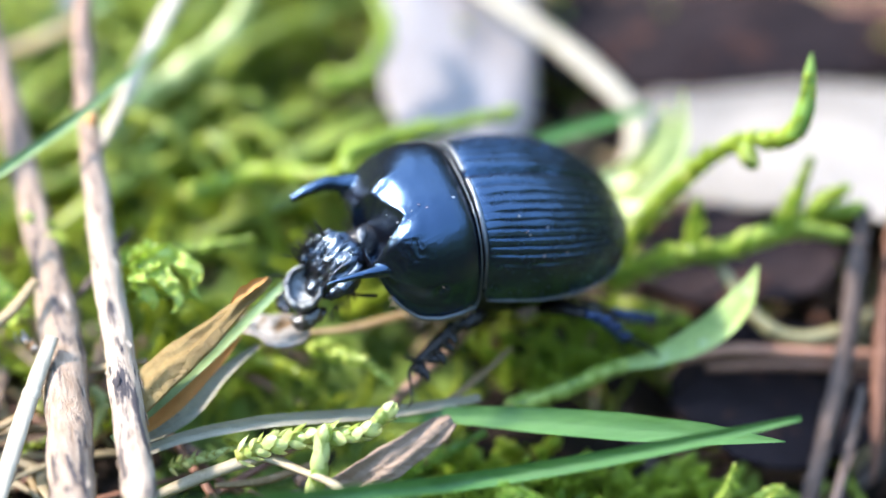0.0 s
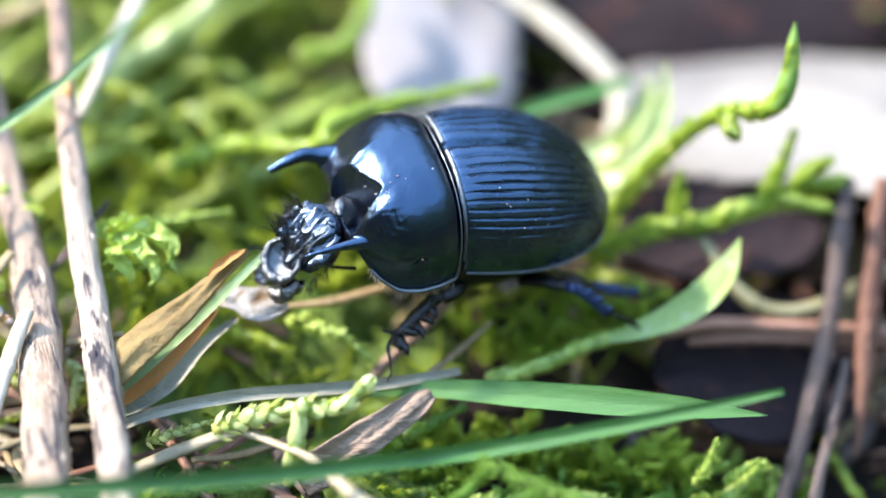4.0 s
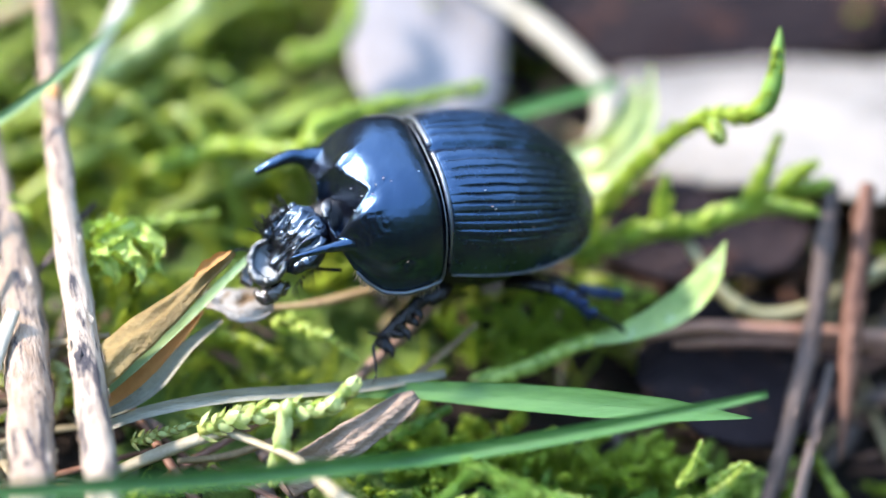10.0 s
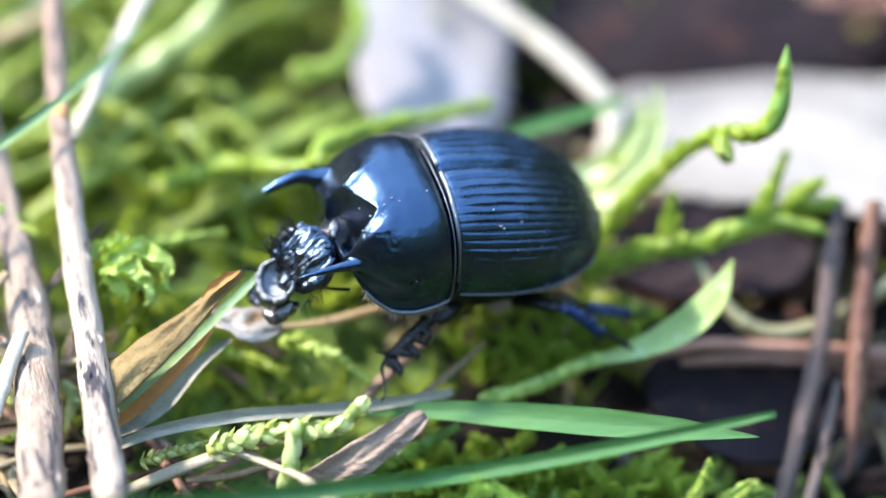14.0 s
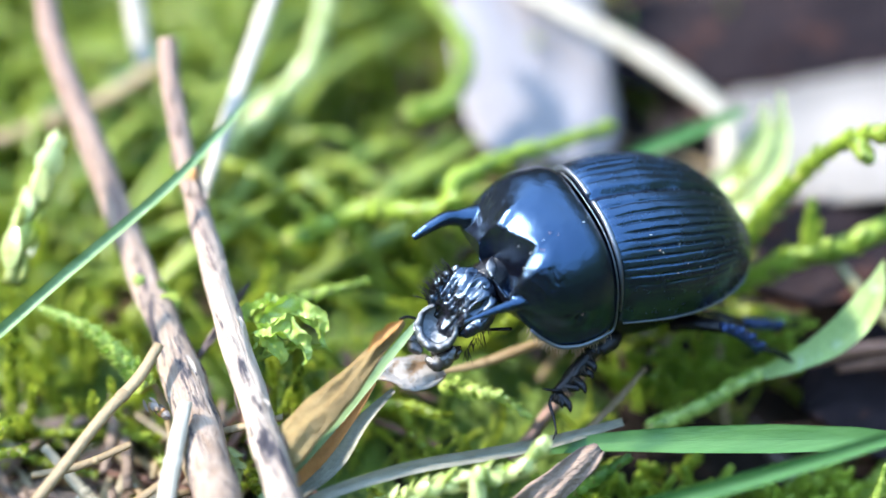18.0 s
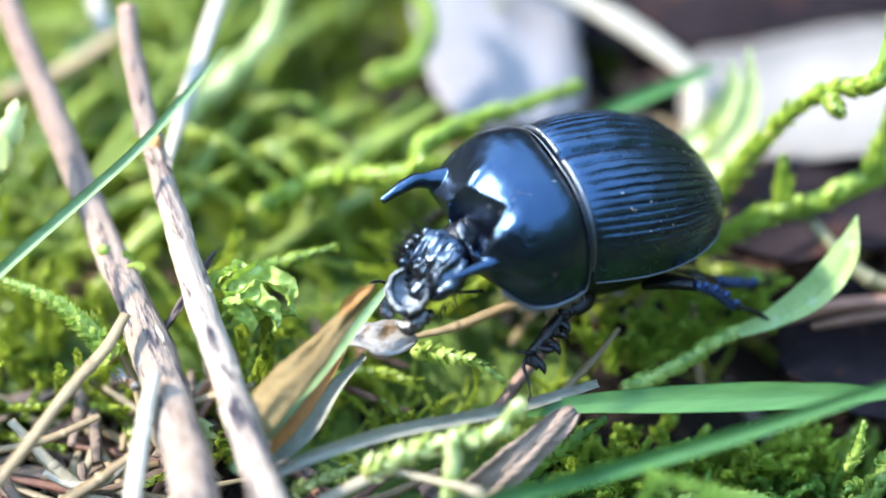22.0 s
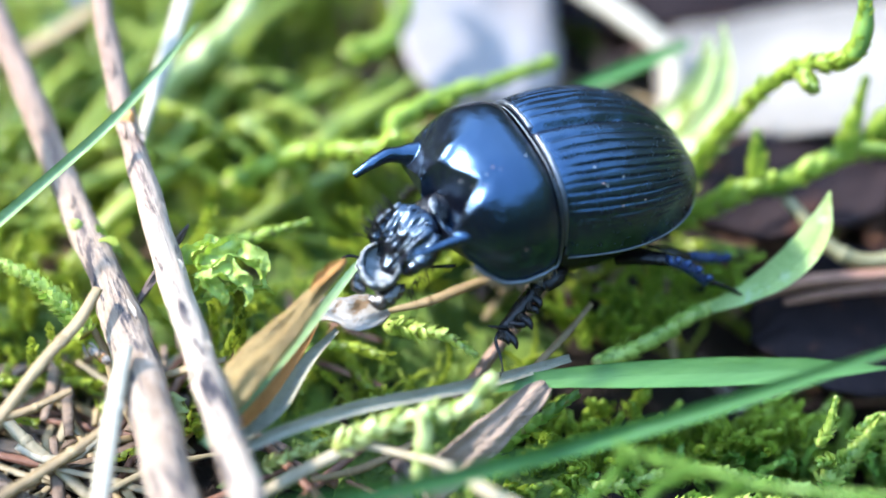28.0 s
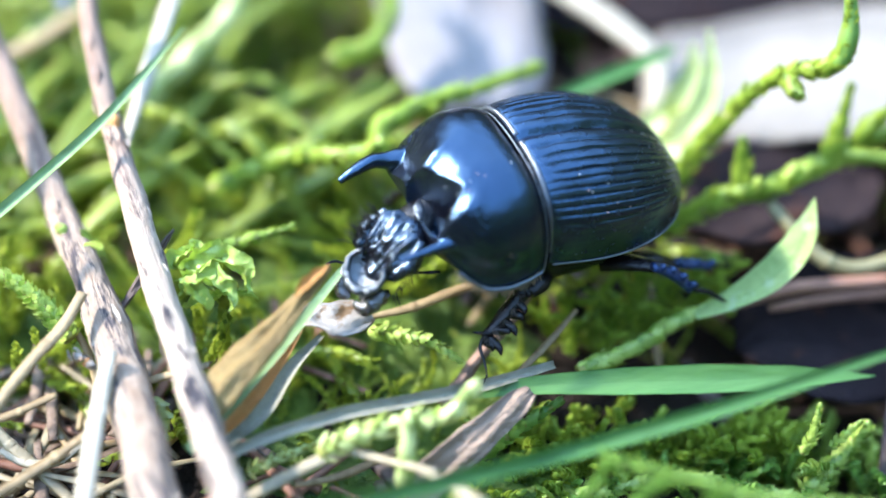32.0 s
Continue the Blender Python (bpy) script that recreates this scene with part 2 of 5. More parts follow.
MOUTH = material("brown-black mouth parts", (0.004, 0.003, 0.003), (0.03, 0.022, 0.02), 0.24, 2.0, 0.6, spec=1.0, relief=0.06, big=0.9, vary=0.0, ior=1.7)
LEG = material("black leg", (0.002, 0.002, 0.003), (0.008, 0.006, 0.007), 0.22, 1.6, 0.6, spec=0.32, coat=0.05, relief=0.06)
# the black leg again, with blue sky light painted into its colour
LEG_SKYLIT = material("black leg tinted by sky light", (0.004, 0.007, 0.02), (0.012, 0.022, 0.07), 0.30, 2.0, 0.5, spec=0.8, coat=0.1, relief=0.06, tint=(0.4, 0.6, 1.0))
HAIR = material("dark bristles", (0.008, 0.006, 0.005), (0.03, 0.022, 0.015), 0.5, 1, 0.1)
HAIR_PALE = material("pale hairs", (0.20, 0.15, 0.09), (0.42, 0.34, 0.24), 0.45, 1, 0.1)
DUST_GLINT = material("pale dust and glint speck", (0.5, 0.45, 0.36), (0.75, 0.70, 0.60), 0.8, 2, 0.1)
DUST_GLINT_RED = material("reddish speck", (0.45, 0.22, 0.16), (0.65, 0.40, 0.32), 0.8, 2, 0.1)


# ---- builders (millimetres) ----
def thing(name, label, category, base, group="", kind="", turn=0.0):
    ob = new(name)
    ob.empty_display_size = 0.002
    ob.matrix_world = Matrix.Translation(Vector(base) * MM) @ pose(0, 0, 0, 0, 0, turn)
    ob["base_mm"] = list(base)
    return tagged(ob, label, category, group, kind)


def mesh_of(name, verts, faces, mat, smooth=True):
    me = bpy.data.meshes.new(name)
    me.from_pydata([tuple(v) for v in verts], [], [tuple(f) for f in faces])
    me.materials.append(mat)
    me.polygons.foreach_set("use_smooth", [smooth] * len(me.polygons))
    me.update()
    return me


def part(name, shape, mat, parent, label="", local=False, smooth=True):
    """A mesh from (verts, faces) in millimetres, of the world, or local: of the parent's own space."""
    verts, faces = shape
    v = np.asarray(verts, float)
    if not local:
        v = v - np.array(parent["base_mm"])
    ob = new(name, mesh_of(name, v * MM, faces, mat, smooth))
    ob.parent = parent
    if "base_mm" in parent and not local:
        ob["base_mm"] = list(parent["base_mm"])
    return tagged(ob, label)


def joined(shapes):
    verts, faces = [], []
    for v, f in shapes:
        n = len(verts)
        verts += [tuple(p) for p in v]
        faces += [tuple(i + n for i in q) for q in f]
    return verts, faces


def spline(pts, n):
    """n points along a Catmull-Rom curve through pts (rows of any length)."""
    p = np.array(pts, float)
    p = np.vstack([2 * p[0] - p[1], p, 2 * p[-1] - p[-2]])
    out = []
    for s in np.linspace(0, len(p) - 3 - 1e-9, n):
        i, t = int(s), s - int(s)
        a, b, c, d = p[i:i + 4]
        out.append(0.5 * (2 * b + (c - a) * t + (2 * a - 5 * b + 4 * c - d) * t * t + (3 * b - a - 3 * c + d) * t ** 3))
    return np.array(out)


def frames(c, up=(0, 0, 1)):
    """Tangent, side and normal along a line of points."""
    t = np.gradient(c, axis=0)
    t /= np.linalg.norm(t, axis=1, keepdims=True) + 1e-12
    u = np.tile(np.array(up, float), (len(c), 1))
    s = np.cross(t, u)
    s /= np.linalg.norm(s, axis=1, keepdims=True) + 1e-9
    return t, s, np.cross(s, t)


def tube(pts, radii, n=36, sides=10, flat=1.0, rough=0.0, up=(0, 0, 1), seed=0, ends=True):
    """A closed tapered tube through pts. radii: along its length. flat: thickness over width. rough: uneven skin."""
    c = spline(pts, n)
    r = np.interp(np.linspace(0, 1, n), np.linspace(0, 1, len(radii)), radii)
    t, s, nn = frames(c, up)
    verts, faces = [], []
    for i in range(n):
        for k in range(sides):
            a = 2 * math.pi * k / sides
            rr = r[i]
            if rough:
                q = c[i] * 0.5 + np.array((math.cos(a), math.sin(a), seed * 3.1)) * 0.7
                rr *= 1 + rough * noise.noise(Vector(q)) + 0.5 * rough * noise.noise(Vector(q * 3.3))
            verts.append(c[i] + rr * (math.cos(a) * s[i] + flat * math.sin(a) * nn[i]))
    for i in range(n - 1):
        for k in range(sides):
            a, b = i * sides + k, i * sides + (k + 1) % sides
            faces.append((a, b, b + sides, a + sides))
    if ends:
        faces.append(tuple(range(sides - 1, -1, -1)))
        faces.append(tuple((n - 1) * sides + k for k in range(sides)))
    return verts, faces


def blade(pts, widths, n=40, thick=0.06, fold=0.25, up=(0, -0.6, 0.8), cross=5, twist=0.0, ribs=0.0):
    """A grass blade with thickness: widths along it, fold: how far its sides rise over the midrib."""
    c = spline(pts, n)
    w = np.interp(np.linspace(0, 1, n), np.linspace(0, 1, len(widths)), widths)
    t, s, nn = frames(c, up)
    verts, faces = [], []
    m = cross * 2 - 1
    for i in range(n):
        a = twist * i / (n - 1)
        si, ni = s[i] * math.cos(a) + nn[i] * math.sin(a), nn[i] * math.cos(a) - s[i] * math.sin(a)
        for side in (1, -1):
            for k in range(m):
                q = 2 * k / (m - 1) - 1
                lift = fold * w[i] * abs(q) ** 1.4 + side * thick * (1 - 0.7 * q * q) * min(1, w[i] * 3) * 0.5
                lift += ribs * w[i] * (0.5 if k % 2 else -0.5)
                verts.append(c[i] + si * q * w[i] / 2 + ni * lift)
    row = 2 * m
    for i in range(n - 1):
        for k in range(m - 1):
            a = i * row + k
            faces.append((a, a + 1, a + 1 + row, a + row))
            b = a + m
            faces.append((b + row, b + row + 1, b + 1, b))
        for a, b in ((i * row, i * row + m), (i * row + m - 1, i * row + row - 1)):
            faces.append((a, b, b + row, a + row) if a == i * row else (b, a, a + row, b + row))
    for i in (0, n - 1):
        faces.append(tuple(i * row + k for k in range(m)) + tuple(i * row + m + k for k in range(m - 1, -1, -1)))
    return verts, faces


def leaf_sheet(outline_u, outline_v, origin, du, dv, thick=0.15, curl=0.0, wave=0.0, nu=22, nv=16, seed=1, vein=0.0):
    """A dead leaf: a sheet along du, across dv, its half-widths outline_v at outline_u; curled, waved and with thickness."""
    o, du, dv = np.array(origin, float), np.array(du, float), np.array(dv, float)
    nrm = np.cross(du, dv)
    nrm /= np.linalg.norm(nrm)
    verts, faces = [], []
    for side in (1, -1):
        for i in range(nu):
            u = i / (nu - 1)
            w = np.interp(u, outline_u, outline_v)
            w *= 1 + 0.10 * noise.noise(Vector((u * 7, seed, 0)))
            for j in range(nv):
                q = 2 * j / (nv - 1) - 1
                p = o + du * u + dv * q * w
                h = curl * q * q + wave * noise.noise(Vector((u * 3 + seed, q * 1.6, seed * 2.0)))
                h += vein * (abs(math.sin((u * 8 + abs(q) * 2.5) * math.pi)) - 0.5) - vein * 2.0 * math.exp(-(q / 0.08) ** 2)
                verts.append(p + nrm * (h + side * thick / 2))
    m = nu * nv
    for i in range(nu - 1):
        for j in range(nv - 1):
            a = i * nv + j
            faces.append((a, a + 1, a + nv + 1, a + nv))
            faces.append((m + a + nv, m + a + nv + 1, m + a + 1, m + a))
    ring = [j for j in range(nv)] + [i * nv + nv - 1 for i in range(1, nu)] + [(nu - 1) * nv + j for j in range(nv - 2, -1, -1)] + [i * nv for i in range(nu - 2, 0, -1)]
    for a, b in zip(ring, ring[1:] + ring[:1]):
        faces.append((b, a, m + a, m + b))
    return verts, faces


def leaflet(base, ahead, out, size, width=0.42, cup=0.25):
    """One small cupped moss leaf with a point: 7 corners."""
    a = np.array(ahead, float)
    o = np.array(out, float)
    s = np.cross(a, o)
    s /= np.linalg.norm(s) + 1e-9
    b = np.array(base, float)
    v = [b, b + size * (0.38 * a + width * s + cup * o * 0.6), b + size * (0.40 * a - 0.02 * o), b + size * (0.38 * a - width * s + cup * o * 0.6),
         b + size * (0.74 * a + 0.62 * width * s + cup * o * 0.8), b + size * (0.74 * a - 0.62 * width * s + cup * o * 0.8), b + size * (1.05 * a + cup * o * 0.9), b + size * (0.76 * a + 0.18 * cup * o)]
    f = [(0, 2, 1), (0, 3, 2), (1, 2, 7, 4), (2, 3, 5, 7), (4, 7, 6), (7, 5, 6)]
    return v, f


def scale_leaf(base, ahead, lift, size, width=0.36, bulge=0.22, tip=0.15):
    """One rounded moss leaf that hugs its stem: a small curved shell."""
    a, o, b = np.array(ahead, float), np.array(lift, float), np.array(base, float)
    s = np.cross(a, o)
    s /= np.linalg.norm(s) + 1e-9
    v, f = [], []
    for i, u in enumerate((0.0, 0.18, 0.42, 0.66, 0.86, 1.0)):
        w = width * (0.35, 0.78, 1.0, 0.82, 0.42, 0.03)[i]
        for q in (-1, -0.55, 0, 0.55, 1):
            v.append(b + size * (u * a + w * q * s + o * (bulge * math.sin(math.pi * min(u + 0.1, 1)) * (1 - 1.15 * q * q) - tip * u * u)))
    for i in range(5):
        for j in range(4):
            k = i * 5 + j
            f.append((k, k + 1, k + 6, k + 5))
    return v, f


def shoot_leaves(pts, size, count, spread=0.6, taper=0.5, rng=None, stem=0.15, cup=0.3, tip=True, fine=True, width=0.32, curl=(-0.25, 0.25)):
    """Spiral leaves round a shoot through pts: size of a leaf, how far they stand off."""
    rng = rng or random.Random(1)
    c = spline(pts, 60)
    t, s, n = frames(c, (0.1, -0.3, 1))
    out = []
    for k in range(count):
        u = (k + 0.5) / count
        i = min(int(u * 59), 58)
        ang = k * 2.399 + rng.uniform(-0.3, 0.3)
        radial = math.cos(ang) * s[i] + math.sin(ang) * n[i]
        sz = size * (1 - taper * u ** 2) * rng.uniform(0.75, 1.2)
        sp = spread * (1 - 0.55 * u) * rng.uniform(0.7, 1.3)
        ahead = t[i] * math.cos(sp) + radial * math.sin(sp)
        lift = radial * math.cos(sp) - t[i] * math.sin(sp)
        if fine:
            out.append(scale_leaf(c[i] + radial * stem * 0.7 * (1 - 0.6 * u), ahead, lift, sz, width, 0.16, rng.uniform(*curl)))
        else:
            out.append(leaflet(c[i] + radial * stem * 0.7, ahead, lift, sz, cup=-0.25))
    if tip:
        for ang in (0, 2.1, 4.2):
            radial = math.cos(ang) * s[-1] + math.sin(ang) * n[-1]
            out.append((scale_leaf if fine else leaflet)(c[-2] + radial * stem * 0.5, t[-1] * 0.97 + radial * 0.2, radial, size * (1 - taper) * 1.1))
    return joined(out)


# ---- ground ----
def ground_height(x, y):
    """Height of the soil, in millimetres: a gentle hump under the moss, a hollow with litter to the east."""
    h = -3.2 + 1.2 * noise.noise(Vector((x * 0.09, y * 0.09, 0.3))) + 0.5 * noise.noise(Vector((x * 0.35, y * 0.35, 4.3)))
    hollow = 0.5 + 0.5 * math.tanh((x - 7 - 0.1 * y) / 5)
    return h - 5.5 * hollow * math.exp(-((y + 2) / 30) ** 2)


def ground():
    rings = [0.0] + list(np.geomspace(0.5, 100, 110)) + list(np.geomspace(130, 3e6, 40))
    m = 150
    verts, faces = [(0, 0, ground_height(0, 0))], []
    for r in rings[1:]:
        for k in range(m):
            a = 2 * math.pi * k / m
            x, y = r * math.cos(a), r * math.sin(a)
            far = min(1, 100 / max(r, 100))
            verts.append((x, y, ground_height(x, y) * far - 3 * (1 - far)))
    for k in range(m):
        faces.append((0, 1 + k, 1 + (k + 1) % m))
    for i in range(len(rings) - 2):
        for k in range(m):
            a, b = 1 + i * m + k, 1 + i * m + (k + 1) % m
            faces.append((a, a + m, b + m, b))
    ob = new("ground", mesh_of("ground", np.array(verts) * MM, faces, HUMUS))
    tagged(ob, "dark crumbly forest soil under moss and litter", "ground", kind="structure")


ground()


def woods():
    """A plain unseen ring, added far round the place to darken low reflections, with an uneven top."""
    verts, faces, m = [], [], 160
    for k in range(m):
        a = 2 * math.pi * k / m
        top = 17 + 3 * noise.noise(Vector((math.cos(a) * 3, math.sin(a) * 3, 0))) + 4 * noise.noise(Vector((math.cos(a) * 14, math.sin(a) * 14, 3)))
        for r, z in ((24, -1), (24, top * 0.6), (25, top)):
            verts.append((r * math.cos(a), r * math.sin(a), z))
    for k in range(m):
        for j in range(2):
            a, b = k * 3 + j, (k + 1) % m * 3 + j
            faces.append((a, b, b + 1, a + 1))
    ob = new("backdrop", mesh_of("backdrop", verts, faces, RING_DARK))
    tagged(ob, "unseen dark ring added to shape shell reflections", "woods", kind="structure")


woods()


# ---- the beetle ----
BEETLE = Matrix.Translation(Vector((-1.47, 2.90, 6.45)) * MM) @ pose(0, 0, 0, -10.9, -5.03, -159.46)


def elytron(side):
    """One wing case, lengthwise striae cut into a dome; side 1 is the beetle's left."""
    nu, nv, length = 60, 150, 9.0
    verts, faces = [], []
    for i in range(nu):
        u = 1 - (1 - i / (nu - 1)) ** 1.5 if i < nu - 1 else 1.0
        r = max(1 - u ** 3.4, 0.0) ** 0.42
        w = 4.8 * r * (0.92 + 0.08 * math.sin(min(u / 0.5, 1) * math.pi / 2))
        h = 4.6 * max(1 - u ** 2.15, 0) ** 0.55 * (0.97 + 0.03 * math.sin(min(u / 0.4, 1) * math.pi / 2))
        base = -0.55 * u ** 2 - 0.30 * math.sin(u * math.pi)
        for j in range(nv):
            q = j / (nv - 1)
            if q < 0.06:
                a, inn = 0.0, (0.06 - q) / 0.06
            else:
                a, inn = (q - 0.06) / 0.94 * math.pi / 2, 0.0
            y, z = w * math.cos(a) ** 0.74, (h * 0.985 - 0.5 * base) * math.sin(a) ** 0.86
            ph = (q - 0.06) / 0.94 * 14.0 + 0.16 * noise.noise(Vector((u * 7, q * 9, side * 3.0)))
            cut = (0.5 + 0.5 * math.cos(2 * math.pi * ph)) ** 8
            fade = min(1, u / 0.12) * min(1, max(0, (1 - u) / 0.26)) * min(1, max(0, (q - 0.22) / 0.28)) * (0.75 + 0.5 * noise.noise(Vector((u * 8, q * 20, 5.0))))
            depth = 0.17 * cut * fade + 0.04 * noise.noise(Vector((u * 6, q * 5, side + 2.0)))
            seam = 0.16 * math.exp(-((1 - q) / 0.012) ** 2)
            shoulder = 0.13 * math.exp(-(u / 0.03) ** 2)
            y -= depth * math.cos(a) + shoulder * math.cos(a) + inn * 0.55
            z -= depth * math.sin(a) + shoulder * math.sin(a) + seam + inn * 0.65
            verts.append((-0.15 - length * u, side * max(y, 0.01), z + base))
    for i in range(nu - 1):
        for j in range(nv - 1):
            a = i * nv + j
            q = (a, a + 1, a + nv + 1, a + nv)
            faces.append(q if side < 0 else q[::-1])
    # front wall of the wing case, down into the gap behind the thorax
    start = len(verts)
    for j in range(nv):
        x, y, z = verts[j]
        verts.append((x + 0.03, y * 0.90, z * 0.86 - 0.05))
    for j in range(nv - 1):
        q = (j, start + j, start + j + 1, j + 1)
        faces.append(q if side < 0 else q[::-1])
    return verts, faces


def wing_rim(side):
    """Raised bead along the lower edge of a wing case, lightened as if lit."""
    pts = []
    for u in np.linspace(0.02, 0.93, 12):
        r = max(1 - u ** 3.4, 0.0) ** 0.42
        w = 4.8 * r * (0.92 + 0.08 * math.sin(min(u / 0.5, 1) * math.pi / 2))
        pts.append((-0.15 - 9.0 * u, side * (w + 0.02), -0.55 * u ** 2 - 0.30 * math.sin(u * math.pi)))
    return tube(pts, [0.05, 0.06, 0.06, 0.04], n=40, sides=7)


def wing_bead(side):
    """Bead along the front edge of a wing case, behind the gap, as wide as its highlight."""
    pts = []
    for a in np.linspace(0.12, math.pi / 2 - 0.02, 12):
        pts.append((-0.16, side * 4.28 * math.cos(a) ** 0.74, 4.25 * math.sin(a) ** 0.86))
    return tube(pts, [0.05, 0.10, 0.13, 0.12], n=60, sides=10, rough=0.25)


def thorax_width(u):
    return float(np.interp(u, (0, 0.15, 0.4, 0.62, 0.8, 0.92, 1.0), (4.38, 4.62, 4.72, 4.50, 4.00, 3.35, 2.6)))


def thorax_margin(u):
    return -0.25 - 0.15 * math.sin(min(max((u - 0.02) / 0.75, 0), 1) * math.pi) ** 1.2 + 1.5 * (max(0, u - 0.55) / 0.45) ** 1.8


def thorax():
    """The domed shield behind the head: steep flanks, and at its front a pit with a sharp hind crest between the horns."""
    nu, nv = 120, 170
    us = np.linspace(0, 1, nu)
    lo = np.array([thorax_width(u) for u in us])
    lo = np.convolve(np.pad(lo, 7, mode="edge"), np.ones(15) / 15, "valid")
    hi = np.interp(us, (0, 0.06, 0.2, 0.42, 0.6, 0.72, 0.84, 0.93, 1.0), (4.05, 4.35, 4.58, 4.54, 4.36, 4.02, 3.40, 2.75, 2.1))
    hi = np.convolve(np.pad(hi, 7, mode="edge"), np.ones(15) / 15, "valid")

    def ease(v):
        v = min(1.0, max(0.0, v))
        return v * v * (3 - 2 * v)

    verts, faces = [], []
    for i, u in enumerate(us):
        m = thorax_margin(u)
        for j in range(nv):
            a = math.pi * j / (nv - 1)
            c, sn = math.cos(a), math.sin(a)
            y = lo[i] * math.copysign(abs(c) ** 0.63, c)
            z = m + (hi[i] * 0.985 - m) * sn ** 0.86
            x = 0.12 + 5.0 * u
            up = (z - m) / max(hi[i] - m, 0.1)
            # flanks drawn in a little above the flanged margin
            y -= math.copysign(0.20, c) * ease((0.42 - up) / 0.2) * ease((up - 0.02) / 0.12) * ease((u - 0.1) / 0.2)
            # the pit: its crest runs slantwise, and its floor falls away forward
            edge = 3.55 + (0.40 * (1.75 - y) if y < 1.75 else 1.7 * (y - 1.75)) 
            inside = ease((y + 0.95) / 0.6) * ease((2.65 - y) / 0.5)
            fall = x - edge
            z += 0.06 * math.exp(-(fall / 0.30) ** 2) * inside * sn
            z -= (2.0 * ease(fall / 0.32) + 0.3 * max(0.0, fall)) * inside * sn
            # rounded lobes carry the horns
            z += 0.34 * math.exp(-((y - 2.75) / 0.42) ** 2) * ease((u - 0.5) / 0.35)
            z += 0.24 * math.exp(-((y + 0.85 - 0.25 * (x - 3.4)) / 0.42) ** 2) * ease((u - 0.55) / 0.3)
            z -= 0.70 * ease((u - 0.35) / 0.5) * ease((-y - 0.7) / 2.4) * sn
            # cross wrinkles over the near horn's root, scattered pits on the lobes
            crease = math.exp(-((x - 3.6) / 0.8) ** 2 - ((abs(y) - 3.35) / 0.55) ** 2)
            z += 0.10 * crease * (1 - 2.2 * abs(noise.noise(Vector((x * 5.2, y * 1.8, z * 3.4)))))
            lobes = max(0, u - 0.5) * 2
            z -= lobes * 0.16 * max(0.0, noise.noise(Vector((x * 4.6, y * 4.6, z * 4.6))) - 0.12)
            z += 0.03 * noise.noise(Vector((x * 0.8, y * 0.8, 7.0)))
            z -= 0.25 * math.exp(-(u / 0.03) ** 2)
            # a dimple low on the flank
            y -= math.copysign(0.30, y) * math.exp(-((u - 0.40) / 0.055) ** 2 - ((z - 1.25) / 0.28) ** 2)
            verts.append((x, y, z))
    for i in range(nu - 1):
        for j in range(nv - 1):
            a = i * nv + j
            faces.append((a, a + nv, a + nv + 1, a + 1))
    # close the hind wall and the underside
    faces.append(tuple(range(nv)))
    faces.append(tuple((nu - 1) * nv + j for j in range(nv - 1, -1, -1)))
    for i in range(nu - 1):
        a, b = i * nv, i * nv + nv - 1
        faces.append((a, b, b + nv, a + nv))
    return verts, faces


def thorax_bead():
    """The raised, light-catching rim round the hind and side edges of the shield."""
    pts = []
    for u in np.linspace(0.86, 0.03, 12):
        pts.append((0.12 + 5.0 * u, thorax_width(u) + 0.14, thorax_margin(u) + 0.08))
    for a in np.linspace(0.08, math.pi - 0.08, 15):
        y = 4.42 * math.copysign(abs(math.cos(a)) ** 0.72, math.cos(a))
        pts.append((0.10, y, -0.25 + 4.36 * math.sin(a) ** 0.80))
    for u in np.linspace(0.03, 0.86, 12):
        pts.append((0.12 + 5.0 * u, -thorax_width(u) - 0.14, thorax_margin(u) + 0.08))
    return tube(pts, [0.07, 0.11, 0.10, 0.05, 0.03, 0.03, 0.05, 0.10, 0.11, 0.07], n=160, sides=8)


def horn(side):
    """A forward horn: the near one low and flattened, the far one with a knuckle half way."""
    if side > 0:
        pts = [(2.9, 2.9, 1.9), (4.0, 3.0, 1.75), (4.9, 2.98, 1.70), (5.8, 2.90, 1.55), (6.7, 2.83, 1.32), (7.5, 2.75, 1.10)]
        return tube(pts, [0.70, 0.56, 0.32, 0.20, 0.15, 0.05], n=44, sides=16, flat=1.0, rough=0.08, seed=1)
    pts = [(3.2, -2.3, 1.9), (4.4, -2.70, 1.78), (5.2, -2.95, 1.84), (5.8, -3.05, 1.88), (6.6, -3.03, 1.62), (7.5, -2.98, 1.19)]
    return tube(pts, [0.85, 0.66, 0.41, 0.37, 0.31, 0.19], n=44, sides=16, flat=0.95, rough=0.18, seed=-1)


def head_shell():
    """Flat wedge of a head that hangs forward and down, pitted and ridged."""
    bm = bmesh.new()
    bmesh.ops.create_icosphere(bm, subdivisions=6, radius=1.0)
    verts = []
    for v in bm.verts:
        x, y, z = v.co
        w = 1.65 * (1 - 0.28 * max(0, x) ** 2)
        p = Vector((x * 1.75 + 0.2, y * w, z * (0.72 - 0.2 * x)))
        n1 = noise.noise(p * 1.2) * 0.16 + (0.3 - abs(noise.noise(Vector((p.x * 1.0, p.y * 2.6, p.z * 1.6))))) * 0.26 + (0.25 - abs(noise.noise(Vector((p.x * 2.4, p.y * 5.0, p.z * 3.0))))) * 0.07
        ridge = 0.22 * math.exp(-((abs(y) - 0.55) / 0.12) ** 2) * max(0, z)
        p += v.co * n1 + Vector((0, 0, ridge))
        verts.append(p)
    faces = [[q.index for q in f.verts] for f in bm.faces]
    bm.free()
    return verts, faces


